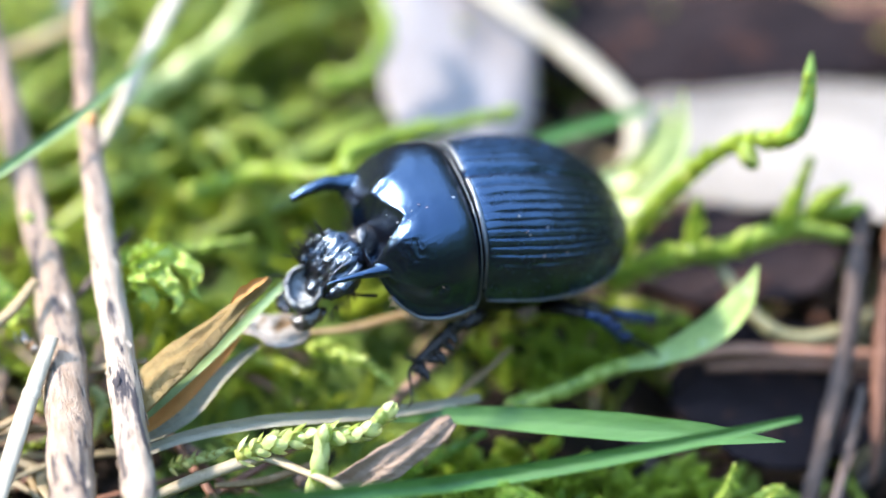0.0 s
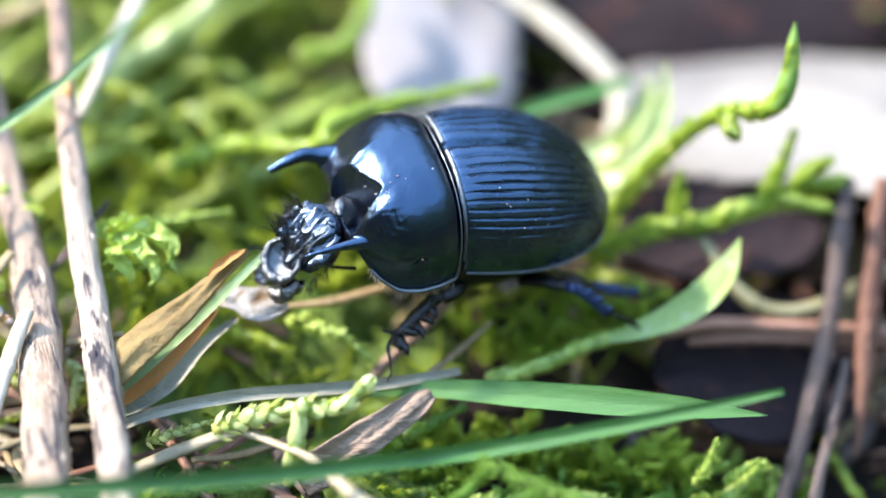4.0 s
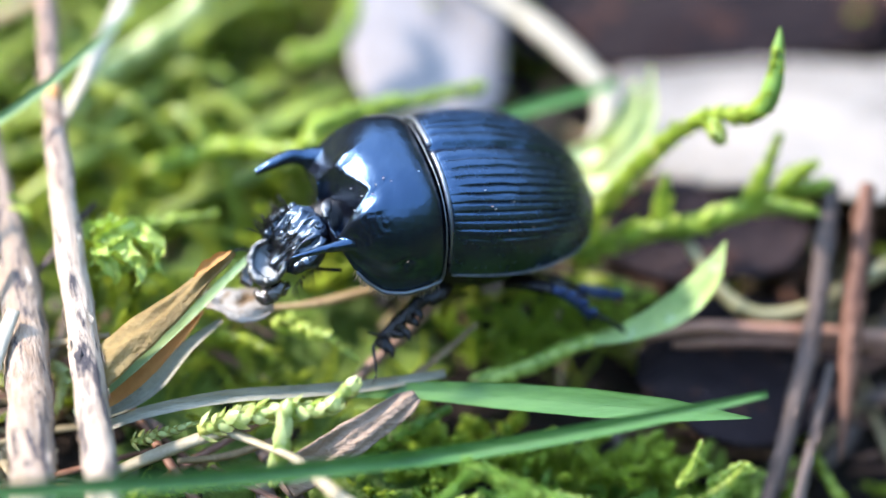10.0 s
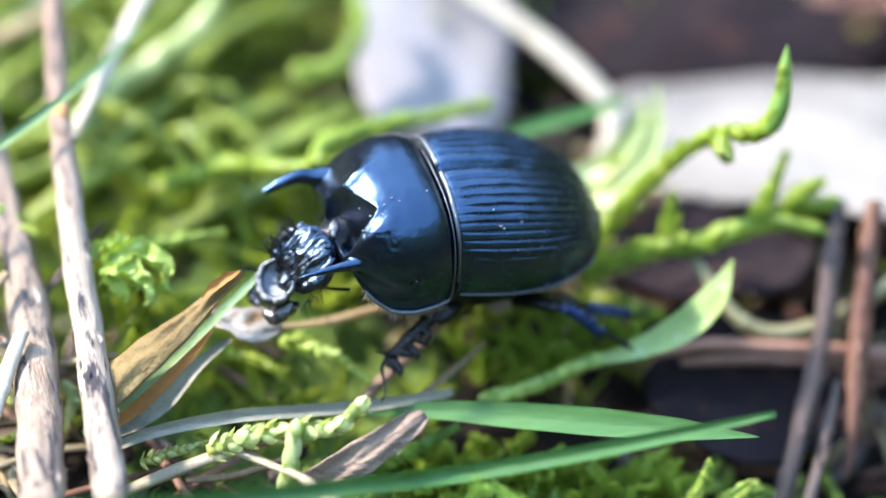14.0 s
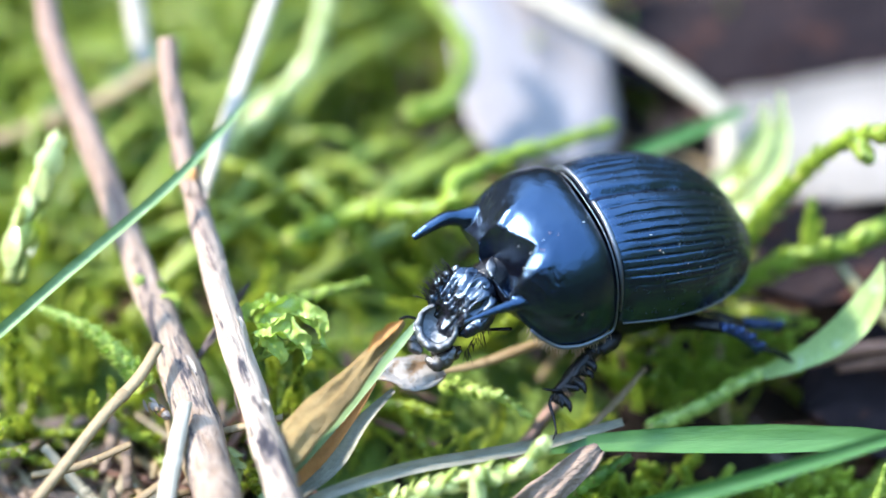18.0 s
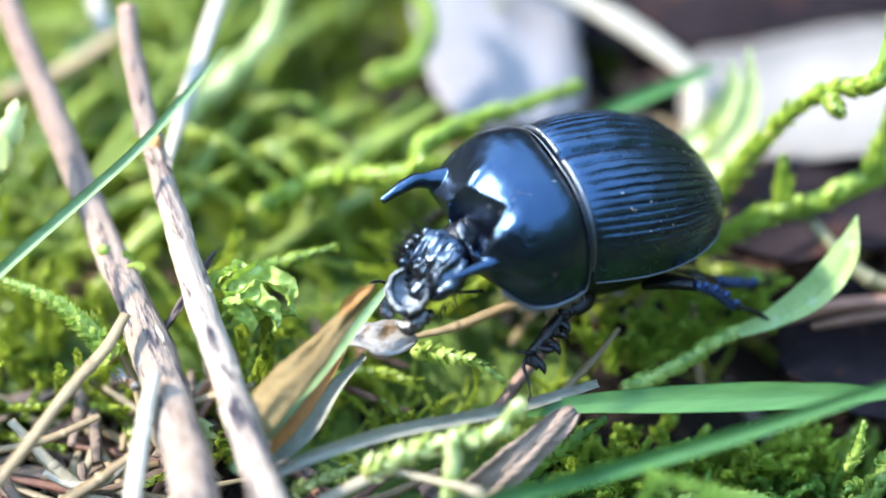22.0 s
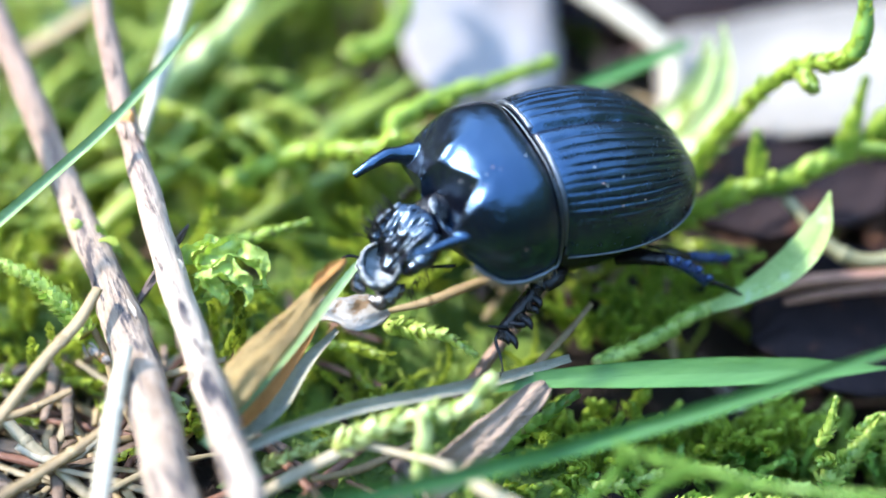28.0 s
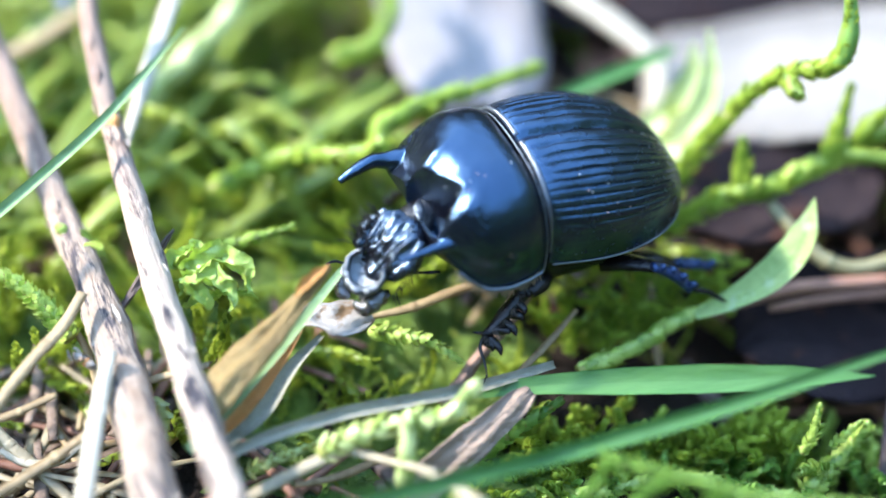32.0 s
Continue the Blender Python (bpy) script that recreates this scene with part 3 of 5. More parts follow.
def placed(shape, m):
    return [tuple(m @ Vector(v)) for v in shape[0]], shape[1]


HEAD = Matrix.Translation((6.35, 0.85, 0.25)) @ Euler((0, radians(42), radians(16))).to_matrix().to_4x4()


def crumpled(shape, amount=0.09, wave=3.2):
    """The same shape with a creased, uneven skin."""
    out = []
    for v in shape[0]:
        p = Vector(v)
        out.append(tuple(p + noise.noise_vector(p * wave) * amount + noise.noise_vector(p * wave * 2.3) * amount * 0.45))
    return out, shape[1]


def clypeus():
    """Horseshoe plate at the front of the head, with a raised rim."""
    pts = []
    for a in np.linspace(-2.3, 2.3, 15):
        pts.append((1.75 + 0.98 * math.cos(a), 1.08 * math.sin(a), 0.58 - 0.12 * math.cos(a)))
    rim = tube(pts, [0.12, 0.20, 0.24, 0.20, 0.12], n=70, sides=14, rough=0.3)
    disc, faces = [(1.75, 0, 0.02)], []
    for r in (0.35, 0.7, 1.0):
        for k in range(28):
            a = 2 * math.pi * k / 28
            x, y = 1.75 + 0.98 * r * math.cos(a), 1.08 * r * math.sin(a)
            disc.append((x, y, 0.05 + 0.38 * r * r + 0.14 * noise.noise(Vector((x * 4, y * 4, 1)))))
    for k in range(28):
        faces.append((0, 1 + k, 1 + (k + 1) % 28))
        for i in range(2):
            a, b = 1 + i * 28 + k, 1 + i * 28 + (k + 1) % 28
            faces.append((a, a + 28, b + 28, b))
    return joined([rim, (disc, faces)])


def mandible(side):
    pts = [(2.0, side * 1.0, -0.05), (2.75, side * 1.05, -0.12), (3.25, side * 0.70, -0.18), (3.35, side * 0.22, -0.2)]
    return tube(pts, [0.34, 0.44, 0.36, 0.14], n=44, sides=20, flat=0.62, rough=0.2, seed=side)


def limb(pts, radii, rough=0.12, flat=0.7, seed=0):
    """A leg segment."""
    return tube(pts, radii, n=30, sides=12, flat=flat, rough=rough, seed=seed)


def leg_teeth(pts, radius, count, side, length):
    """The teeth along one edge of a shin, one shape each."""
    out = []
    c = spline(pts, 30)
    t = np.gradient(c, axis=0)
    t /= np.linalg.norm(t, axis=1, keepdims=True)
    s = np.array(side, float)
    for k in range(count):
        i = int(5 + 23 * k / max(count - 1, 1))
        b = c[i] + s * radius * 0.55
        L = length * (0.65 + 0.5 * k / max(count - 1, 1))
        out.append(tube([b, b + s * L * 0.6 + t[i] * L * 0.15, b + s * L + t[i] * L * 0.5], [0.25, 0.19, 0.03], n=7, sides=7))
    return out


def bristles(roots, ahead, length, count, rng, spread=0.5, thick=0.028):
    out = []
    for k in range(count):
        a = np.array(roots[k % len(roots)], float) + np.array([rng.uniform(-0.12, 0.12) for _ in range(3)])
        d = np.array(ahead, float) + np.array([rng.uniform(-spread, spread) for _ in range(3)])
        d /= np.linalg.norm(d)
        L = length * rng.uniform(0.5, 1.2)
        out.append(tube([a, a + d * L * 0.6, a + d * L + np.array((0, 0, -0.1)) * L], [thick, thick * 0.8, thick * 0.2], n=4, sides=3))
    return joined(out)


def beetle():
    ob = new("beetle")
    ob.matrix_world = BEETLE
    tagged(ob, "glossy black horned dung beetle standing on moss", "beetle")
    rng = random.Random(5)

    def bpart(name, shape, mat, parent=ob, label=""):
        return part(name, shape, mat, parent, label, local=True)

    for side in (1, -1):
        wing = bpart("wing_case", elytron(side), SHELL_WING, label="black wing case with lengthwise grooves")
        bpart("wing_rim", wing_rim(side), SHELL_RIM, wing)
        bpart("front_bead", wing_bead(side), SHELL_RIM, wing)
    shield = bpart("thorax_shield", joined([thorax(), horn(1), horn(-1)]), SHELL, label="smooth black domed thorax shield with two forward horns")
    mod = shield.modifiers.new("skin", "REMESH")
    mod.mode, mod.voxel_size, mod.use_smooth_shade = "VOXEL", 0.00007, True
    mod = shield.modifiers.new("blend", "SMOOTH")
    mod.factor, mod.iterations = 0.5, 1
    bpart("rim", thorax_bead(), SHELL_RIM, shield, "rim lightened to look sky-lit")
    # belly
    bm = bmesh.new()
    bmesh.ops.create_uvsphere(bm, u_segments=28, v_segments=16, radius=1)
    belly = [(v.co.x * 6.6 - 2.1, v.co.y * 4.55, v.co.z * 2.9 - 0.35) for v in bm.verts], [[q.index for q in f.verts] for f in bm.faces]
    bm.free()
    bpart("belly", belly, LEG, label="dull black underside")
    head = bpart("head", placed(head_shell(), HEAD), SHELL_ROUGH, label="pitted glossy head bent down")
    bpart("face_plate", placed(crumpled(clypeus(), 0.06), HEAD), SHELL_WORN, head, "scuffed grey horseshoe face plate")
    for side in (1, -1):
        cheek = [(-1.0, side * 1.20, 0.35), (0.1, side * 1.50, 0.35), (0.9, side * 1.25, 0.30), (1.35, side * 0.95, 0.25)]
        bpart("cheek_ridge", placed(crumpled(tube(cheek, [0.22, 0.40, 0.36, 0.18], n=44, sides=20, flat=0.7), 0.08), HEAD), SHELL_ROUGH, head)
        bpart("brow_ridge", placed(crumpled(tube([(-1.2, side * 0.62, 0.50), (-0.4, side * 0.6, 0.60), (0.4, side * 0.45, 0.50), (1.0, side * 0.3, 0.35)], [0.16, 0.22, 0.20, 0.1], n=44, sides=16), 0.08), HEAD), SHELL_ROUGH, head)
        bpart("lip", placed(crumpled(tube([(2.3, side * 0.1, 0.0), (2.7, side * 0.5, -0.35), (2.5, side * 0.9, -0.55), (1.9, side * 1.1, -0.5)], [0.3, 0.42, 0.40, 0.2], n=44, sides=20, flat=0.7), 0.10), HEAD), MOUTH, head)
        bpart("jaw", placed(crumpled(mandible(side), 0.08), HEAD), MOUTH, head)
        bpart("eye", placed(joined([tube([(-0.2, side * 1.45, 0.15), (0.25, side * 1.65, 0.1), (0.6, side * 1.6, 0.05)], [0.12, 0.26, 0.1], n=12, sides=10)]), HEAD), SHELL, head)
    bpart("mouth_feeler", tube([(6.20, 1.53, -1.08), (5.41, 2.12, -0.79), (4.63, 2.58, -0.56)], [0.12, 0.08, 0.10, 0.09], n=14, sides=8, rough=0.2), LEG, head)
    bpart("mouth_feeler", tube([(7.95, -0.10, -1.60), (8.56, -0.46, -1.43), (9.11, -0.40, -1.32)], [0.09, 0.07, 0.07, 0.05], n=14, sides=8), LEG, head)
    # lighter piece added on the neck to stand for a white highlight
    bpart("nape_plate", crumpled(tube([(4.6, -0.2, 1.55), (4.95, 0.30, 1.62), (5.1, 0.9, 1.5)], [0.12, 0.24, 0.24, 0.1], n=24, sides=14, flat=0.6), 0.06), SHELL_WORN, head)
    bpart("neck", tube([(3.8, 0, 0.5), (4.9, 0.2, 0.5), (5.8, 0.6, 0.2)], [1.2, 1.05, 0.9], n=14, sides=20, rough=0.1), LEG, head)
    bpart("head_bristles", joined([
        bristles([tuple(HEAD @ Vector((-0.6 + 0.35 * k, -1.2, 0.7))) for k in range(6)], (0.5, -0.5, 0.9), 0.9, 70, rng, 0.5),
        bristles([tuple(HEAD @ Vector((0.2 + 0.4 * k, 1.4, -0.5))) for k in range(5)], (0.1, 0.5, -1), 0.8, 26, rng, 0.5)]), HAIR, head)
    bpart("rim_fringe", bristles([(0.12 + 5.0 * u, thorax_width(u) - 0.1, thorax_margin(u)) for u in np.linspace(0.05, 0.85, 24)], (0.15, 0.25, -1), 0.55, 150, rng, 0.4, 0.022), HAIR_PALE, shield, "pale short hairs")
    # fore leg beside the camera: broad toothed shin, thin foot
    leg = bpart("fore_leg", limb([(-0.47, 3.70, -1.40), (0.11, 4.10, -1.45), (0.74, 4.27, -1.61)], [0.5, 0.6, 0.5]), LEG)
    shin = [(0.39, 3.69, -0.82), (1.03, 4.29, -1.62), (2.02, 4.68, -2.41), (3.21, 5.02, -3.24)]
    bpart("shin", limb(shin, [0.36, 0.40, 0.36, 0.24], rough=0.22), LEG, leg)
    for base, tip in (((0.74, 3.91, -1.16), (0.66, 4.60, -1.16)), ((0.93, 4.18, -1.48), (0.97, 4.92, -1.57)), ((1.40, 4.48, -1.95), (1.30, 5.50, -2.08)), ((1.78, 4.72, -2.33), (1.40, 5.63, -2.24)), ((2.19, 4.83, -2.61), (1.88, 6.07, -2.83)), ((2.65, 4.96, -2.94), (2.09, 5.77, -2.67)), ((3.01, 5.09, -3.21), (2.76, 6.41, -3.53)), ((3.18, 5.12, -3.31), (3.09, 5.97, -3.45))):
        base, tip = np.array(base), np.array(tip)
        bend = (base + tip) / 2 + np.array((-0.12, 0.0, 0.05))
        bpart("tooth", tube([base, bend, base + (tip - base) * 0.8], [0.27, 0.23, 0.16, 0.03], n=9, sides=8), LEG, leg)
    bpart("foot", tube([(3.24, 5.01, -3.25), (3.56, 5.35, -3.41), (3.62, 6.00, -3.71), (3.75, 6.72, -4.11)], [0.11, 0.08, 0.09, 0.07, 0.03], n=26, sides=7, rough=0.5), LEG, leg)
    bpart("claw", tube([(3.73, 6.55, -4.02), (3.88, 6.72, -4.17), (3.99, 6.83, -4.31)], [0.05, 0.04, 0.01], n=8, sides=6), LEG, leg)
    bpart("spur", tube([(2.97, 5.19, -2.86), (3.55, 4.97, -2.80), (3.81, 4.82, -2.79)], [0.10, 0.07, 0.02], n=8, sides=6), LEG, leg)
    bpart("shin_hairs", bristles([(0.79, 4.15, -0.97), (1.25, 4.56, -1.40), (1.78, 4.88, -1.91), (2.31, 5.07, -2.32), (2.83, 5.23, -2.69), (3.24, 5.33, -2.97)], (-0.25, 0.6, -0.5), 0.42, 60, rng, 0.7), HAIR, leg)
    # middle and hind legs on the same side, trailing over the moss
    leg = bpart("middle_leg", limb([(-4.15, 3.29, -2.57), (-4.90, 4.20, -1.89), (-5.80, 5.22, -1.50)], [0.5, 0.5, 0.36]), LEG)
    shin = [(-5.53, 5.38, -1.22), (-6.67, 5.56, -1.96), (-7.63, 5.94, -2.96)]
    bpart("shin", limb(shin, [0.28, 0.40, 0.30]), LEG_SKYLIT, leg)
    for tooth in leg_teeth(shin, 0.40, 4, (-0.3, 0.4, 0.8), 0.35):
        bpart("tooth", tooth, LEG_SKYLIT, leg)
    bpart("foot", tube([(-7.63, 5.94, -2.96), (-8.66, 6.29, -3.34), (-9.74, 7.00, -4.01)], [0.16, 0.12, 0.06], n=20, sides=7, rough=0.4), LEG, leg)
    leg = bpart("hind_leg", limb([(-5.40, 3.84, -2.19), (-6.49, 4.26, -2.32), (-7.47, 4.36, -2.79)], [0.5, 0.5, 0.35]), LEG)
    shin = [(-7.35, 4.23, -2.73), (-8.89, 4.23, -3.43), (-9.97, 4.18, -4.00)]
    bpart("shin", limb(shin, [0.25, 0.34, 0.26]), LEG_SKYLIT, leg)
    for tooth in leg_teeth(shin, 0.34, 3, (-0.3, 0.4, 0.8), 0.3):
        bpart("tooth", tooth, LEG_SKYLIT, leg)
    bpart("foot", tube([(-9.97, 4.18, -4.00), (-10.98, 4.25, -4.43), (-11.81, 4.30, -4.65)], [0.14, 0.1, 0.05], n=16, sides=7, rough=0.4), LEG, leg)
    # legs on the far side, under the body
    for x, dx in ((2.2, 0.5), (-0.8, -1.0), (-2.6, -2.4)):
        leg = bpart("far_leg", limb([(x, -2.6, -1.4), (x + dx * 0.4, -3.8, -2.0), (x + dx * 0.7, -4.4, -2.8)], [0.5, 0.55, 0.4]), LEG)
        shin = [(x + dx * 0.7, -4.4, -2.3), (x + dx, -5.2, -3.6), (x + dx * 1.2, -5.6, -4.6)]
        bpart("shin", limb(shin, [0.3, 0.38, 0.28]), LEG, leg)
        for tooth in leg_teeth(shin, 0.38, 3, (0.2, -0.9, -0.2), 0.38):
            bpart("tooth", tooth, LEG, leg)
    # dust on the shell, and a painted glint low on the flank
    specks = []
    for n in range(15):
        u, a = rng.uniform(0.08, 0.7), rng.uniform(0.5, 1.5)
        specks.append((-0.15 - 9.0 * u, 4.78 * math.cos(a) ** 0.74 * (1 - u ** 3.4) ** 0.42, 4.52 * (1 - u ** 2.15) ** 0.55 * math.sin(a) ** 0.86 - 0.28 * math.sin(u * 3.1) - 0.25 * u ** 2))
    for n in range(22):
        u, y = rng.uniform(0.15, 0.85), rng.uniform(1.0, 4.2)
        specks.append((0.12 + 5.0 * u, thorax_width(u) * y / 4.75, 4.5 * max(0.0, 1 - (y / 4.95) ** 2.6) ** 0.62 * (1 - 0.45 * max(0, u - 0.55))))
    # these four are no dust: pale specks painted for a flank glint
    specks += [(2.93, 4.2, 1.9), (2.85, 4.24, 1.8), (3.3, 4.1, 1.55), (2.2, 4.55, 1.6)]
    for p in specks:
        bpart("dust_speck", tube([(p[0] - 0.04, p[1], p[2]), (p[0] + 0.05, p[1] + 0.02, p[2] + 0.02)], [0.03 * rng.uniform(0.5, 1.3), 0.02], n=3, sides=5), DUST_GLINT if rng.random() < 0.7 else DUST_GLINT_RED, ob)
    return ob


BODY = beetle()


# ---- twigs, grass and straw round the beetle ----
def twig(name, label, cat, pts, radii, mat, rough=0.25, n=70, sides=14, group="", seed=1, flakes=0, flat=1.0, flake_mat=None):
    ob = thing(name, label, cat, np.mean(pts, axis=0) + np.array((0, 0, -min(radii))), group)
    stem = part("stem", tube(pts, radii, n=n, sides=sides, rough=rough, seed=seed, flat=flat), mat, ob)
    rng = random.Random(seed)
    c = spline(pts, 100)
    r = np.interp(np.linspace(0, 1, 100), np.linspace(0, 1, len(radii)), radii)
    t, s, nn = frames(c)
    for k in range(flakes):
        i = rng.randrange(6, 92)
        a = rng.uniform(0, 2 * math.pi)
        d = math.cos(a) * s[i] + math.sin(a) * nn[i]
        b = c[i] + d * r[i] * 0.93
        L = rng.uniform(0.5, 1.5)
        part("bark_flake", blade([b, b + t[i] * L * 0.5 + d * 0.10, b + t[i] * L + d * 0.22 * rng.random()], [0.15, rng.uniform(0.3, 0.55), 0.08], n=8, thick=0.06, fold=0.1, up=tuple(d), cross=3), flake_mat or mat, stem)
    return ob


a = twig("twig", "pale flaking dead twig with black specks", "twig", [(-26.87, 22.02, 13.88), (-26.29, 18.02, 11.19), (-24.73, 13.40, 8.54), (-23.35, 8.88, 6.00), (-21.66, 3.25, 4.48), (-20.44, -1.88, 3.27), (-19.68, -6.72, 2.93), (-19.23, -10.33, 2.52), (-18.80, -13.81, 2.14), (-18.33, -18.10, 1.52)],
         [0.60, 0.66, 0.70, 0.75, 1.02, 1.12, 1.15, 1.12, 1.1], TWIG, 0.18, group="pale twigs", seed=3, flakes=26)
b = twig("twig", "slender pale twig with dark bands and an orange scar", "twig", [(-20.52, 16.11, 12.65), (-20.41, 13.35, 11.06), (-19.87, 9.48, 8.88), (-19.13, 5.04, 7.58), (-18.34, 0.90, 5.85), (-17.40, -3.77, 4.43), (-16.57, -8.13, 3.71), (-15.89, -11.67, 3.24), (-15.22, -15.22, 2.76), (-14.48, -19.44, 2.24)],
         [0.48, 0.54, 0.60, 0.68, 0.74, 0.78, 0.80, 0.80, 0.80], TWIG, 0.14, group="pale twigs", seed=8, flakes=22)
part("scar", tube([(-19.88, 9.42, 9.44), (-19.76, 9.12, 9.23), (-19.75, 8.78, 8.95)], [0.22, 0.34, 0.2], n=10, sides=9, rough=0.4), RUST, b, "orange scar on the bark")


def grass(name, label, pts, widths, mat, group="", **kw):
    ob = thing(name, label, "grass", pts[0], group)
    leaf = part("leaf_blade", blade(pts, widths, **kw), mat, ob)
    up = np.array(kw.get("up", (0, -0.6, 0.8)))
    rib = [np.array(p) + up * 0.005 for p in pts]
    part("midrib", tube(rib, [0.025 * w for w in widths], n=40, sides=6, flat=0.6, up=tuple(up)), mat, leaf)
    return ob


def straw(name, label, pts, radii, mat, group="dry straws", cat="straw", rough=0.12, **kw):
    ob = thing(name, label, cat, pts[0], group)
    stalk = part("stalk", tube(pts, radii, rough=rough, n=kw.pop("n", 40), sides=kw.pop("sides", 9), **kw), mat, ob)
    if cat == "straw":
        # a slightly swollen joint part way along the stalk
        c = spline(pts, 60)
        r = float(np.interp(0.36, np.linspace(0, 1, len(radii)), radii))
        part("joint", tube(c[20:24], [r * 0.98, r * 1.10, r * 1.08, r * 0.98], n=8, sides=9, flat=kw.get("flat", 1.0)), mat, stalk)
    return ob


grass("grass_blade", "thin blue-green grass blade crossing two twigs", [(-15.89, 13.06, 11.61), (-18.05, 10.34, 10.88), (-20.49, 7.59, 10.08), (-23.30, 5.47, 9.08), (-26.34, 3.30, 8.01), (-29.23, 1.47, 6.72), (-31.81, -0.04, 5.54)], [0.10, 0.40, 0.50, 0.55, 0.58, 0.60, 0.60], GRASS_BLUE, "grass blades", fold=0.35, n=60)
grass("grass_blade", "green grass blade lying over a brown leaf", [(-9.36, 0.19, 5.92), (-10.49, -0.88, 5.36), (-12.37, -2.60, 4.30), (-14.49, -4.47, 3.21), (-16.48, -6.00, 2.22), (-17.66, -6.88, 1.74)], [0.30, 0.42, 0.50, 0.54, 0.54, 0.5], GRASS_BLUE, "grass blades", fold=0.12)
grass("grass_blade", "broad fresh green grass blade lying flat", [(-4.48, -3.96, 0.45), (-1.43, -4.09, 0.76), (2.68, -4.86, 1.07), (6.74, -5.68, 1.33), (10.76, -6.52, 1.56), (14.48, -7.18, 1.68)], [0.35, 0.85, 1.30, 1.42, 1.10, 0.05], GRASS, "grass blades", fold=0.16, cross=9, ribs=0.035, n=60)
grass("grass_blade", "long narrow green grass blade", [(-21.10, -18.93, 7.76), (-18.11, -18.10, 7.20), (-14.37, -16.99, 6.50), (-9.63, -15.04, 5.11), (-4.71, -12.95, 3.88), (-0.44, -10.81, 2.56), (4.77, -10.45, 3.34), (9.95, -10.00, 4.25), (14.76, -9.51, 5.20)], [0.85, 0.88, 0.88, 0.88, 0.86, 0.84, 0.80, 0.66, 0.30], GRASS, "grass blades", fold=0.3, n=70, cross=7, ribs=0.04)
grass("grass_blade", "grey-green wilted grass blade on moss", [(-16.80, -7.71, 1.32), (-14.16, -6.66, 1.70), (-10.42, -5.62, 1.73), (-6.90, -5.01, 1.53), (-3.64, -4.08, 1.10), (-0.05, -2.96, 0.91)], [0.45, 0.60, 0.66, 0.64, 0.60, 0.40], GRASS_GREY, "grass blades", fold=0.4, ribs=0.13, n=56, cross=5)
grass("grass_blade", "curled grey dry grass blade", [(-10.90, -1.49, 3.12), (-12.45, -2.91, 2.60), (-13.90, -4.62, 1.71), (-15.35, -5.74, 1.26), (-16.64, -6.52, 1.23)], [0.25, 0.62, 0.80, 0.62, 0.35], GRASS_GREY, "grass blades", fold=0.5, ribs=0.14, cross=5)
straw("dry_straw", "beige dry straw bent at a knee", [(-16.77, -9.47, -0.27), (-14.09, -8.59, 0.53), (-11.00, -7.74, 1.30), (-10.33, -7.67, 1.38), (-8.56, -8.91, 1.55), (-7.03, -10.68, 2.38), (-5.73, -12.72, 2.84), (-4.00, -14.92, 2.99), (-2.84, -16.33, 2.95)], [0.36, 0.38, 0.40, 0.36, 0.22, 0.22, 0.32, 0.40, 0.40], STRAW, flat=0.6)
straw("dry_straw", "white dry straw behind a twig", [(-14.99, 21.45, 11.52), (-16.40, 17.87, 10.19), (-17.97, 13.76, 8.67), (-19.52, 9.88, 6.95)], [0.46, 0.48, 0.46, 0.25], STRAW_WHITE, flat=0.5)
straw("dry_straw", "white dry straw propped under a twig", [(-20.72, -2.90, 4.89), (-21.23, -4.72, 4.18), (-21.87, -7.32, 3.13), (-22.82, -11.69, 1.44), (-23.69, -15.51, 0.12)], [0.34, 0.44, 0.46, 0.46, 0.46], STRAW_WHITE, flat=0.5)
straw("dry_straw", "short white dry straw", [(-22.51, 24.32, 11.13), (-22.25, 21.97, 9.76), (-22.03, 20.18, 8.77)], [0.6, 0.62, 0.5], STRAW_WHITE, flat=0.5)
straw("dry_straw", "tan dry straw leaning on moss", [(-21.86, 0.70, 5.59), (-22.93, -0.83, 4.94), (-24.92, -2.76, 4.09), (-27.32, -5.27, 2.83), (-29.66, -7.81, 1.68)], [0.28, 0.36, 0.34, 0.32, 0.3], STRAW_TAN, flat=0.6)
straw("dry_straw", "tan dry straw half buried in moss", [(-8.58, 0.27, 2.45), (-6.49, 0.71, 2.36), (-4.25, 1.51, 2.42), (-1.70, 2.27, 2.41)], [0.18, 0.28, 0.30, 0.25], STRAW_TAN, flat=0.6)
straw("dry_straw", "tan dry straw in moss", [(-1.99, -2.91, 0.33), (-0.03, -1.28, 0.92), (1.53, 0.28, 1.41)], [0.18, 0.22, 0.14], STRAW_TAN, flat=0.6)
straw("dry_straw", "tan dry straw on brown litter", [(-21.71, -4.39, 1.68), (-24.58, -6.14, 1.06), (-27.23, -7.64, 0.76)], [0.26, 0.32, 0.3], STRAW_TAN, flat=0.6)
straw("dry_straw", "pale dry straw on brown litter", [(-23.61, -2.30, 2.08), (-26.05, -3.08, 1.73), (-28.44, -3.38, 1.67)], [0.2, 0.26, 0.24], STRAW_TAN, flat=0.6)
straw("dry_straw", "pale dry stalk tangled in litter", [(-28.04, -0.32, 0.71), (-26.33, -2.30, -0.52), (-24.59, -4.02, -1.42), (-22.89, -5.81, -2.41)], [0.26, 0.34, 0.34, 0.3], STRAW, flat=0.6)
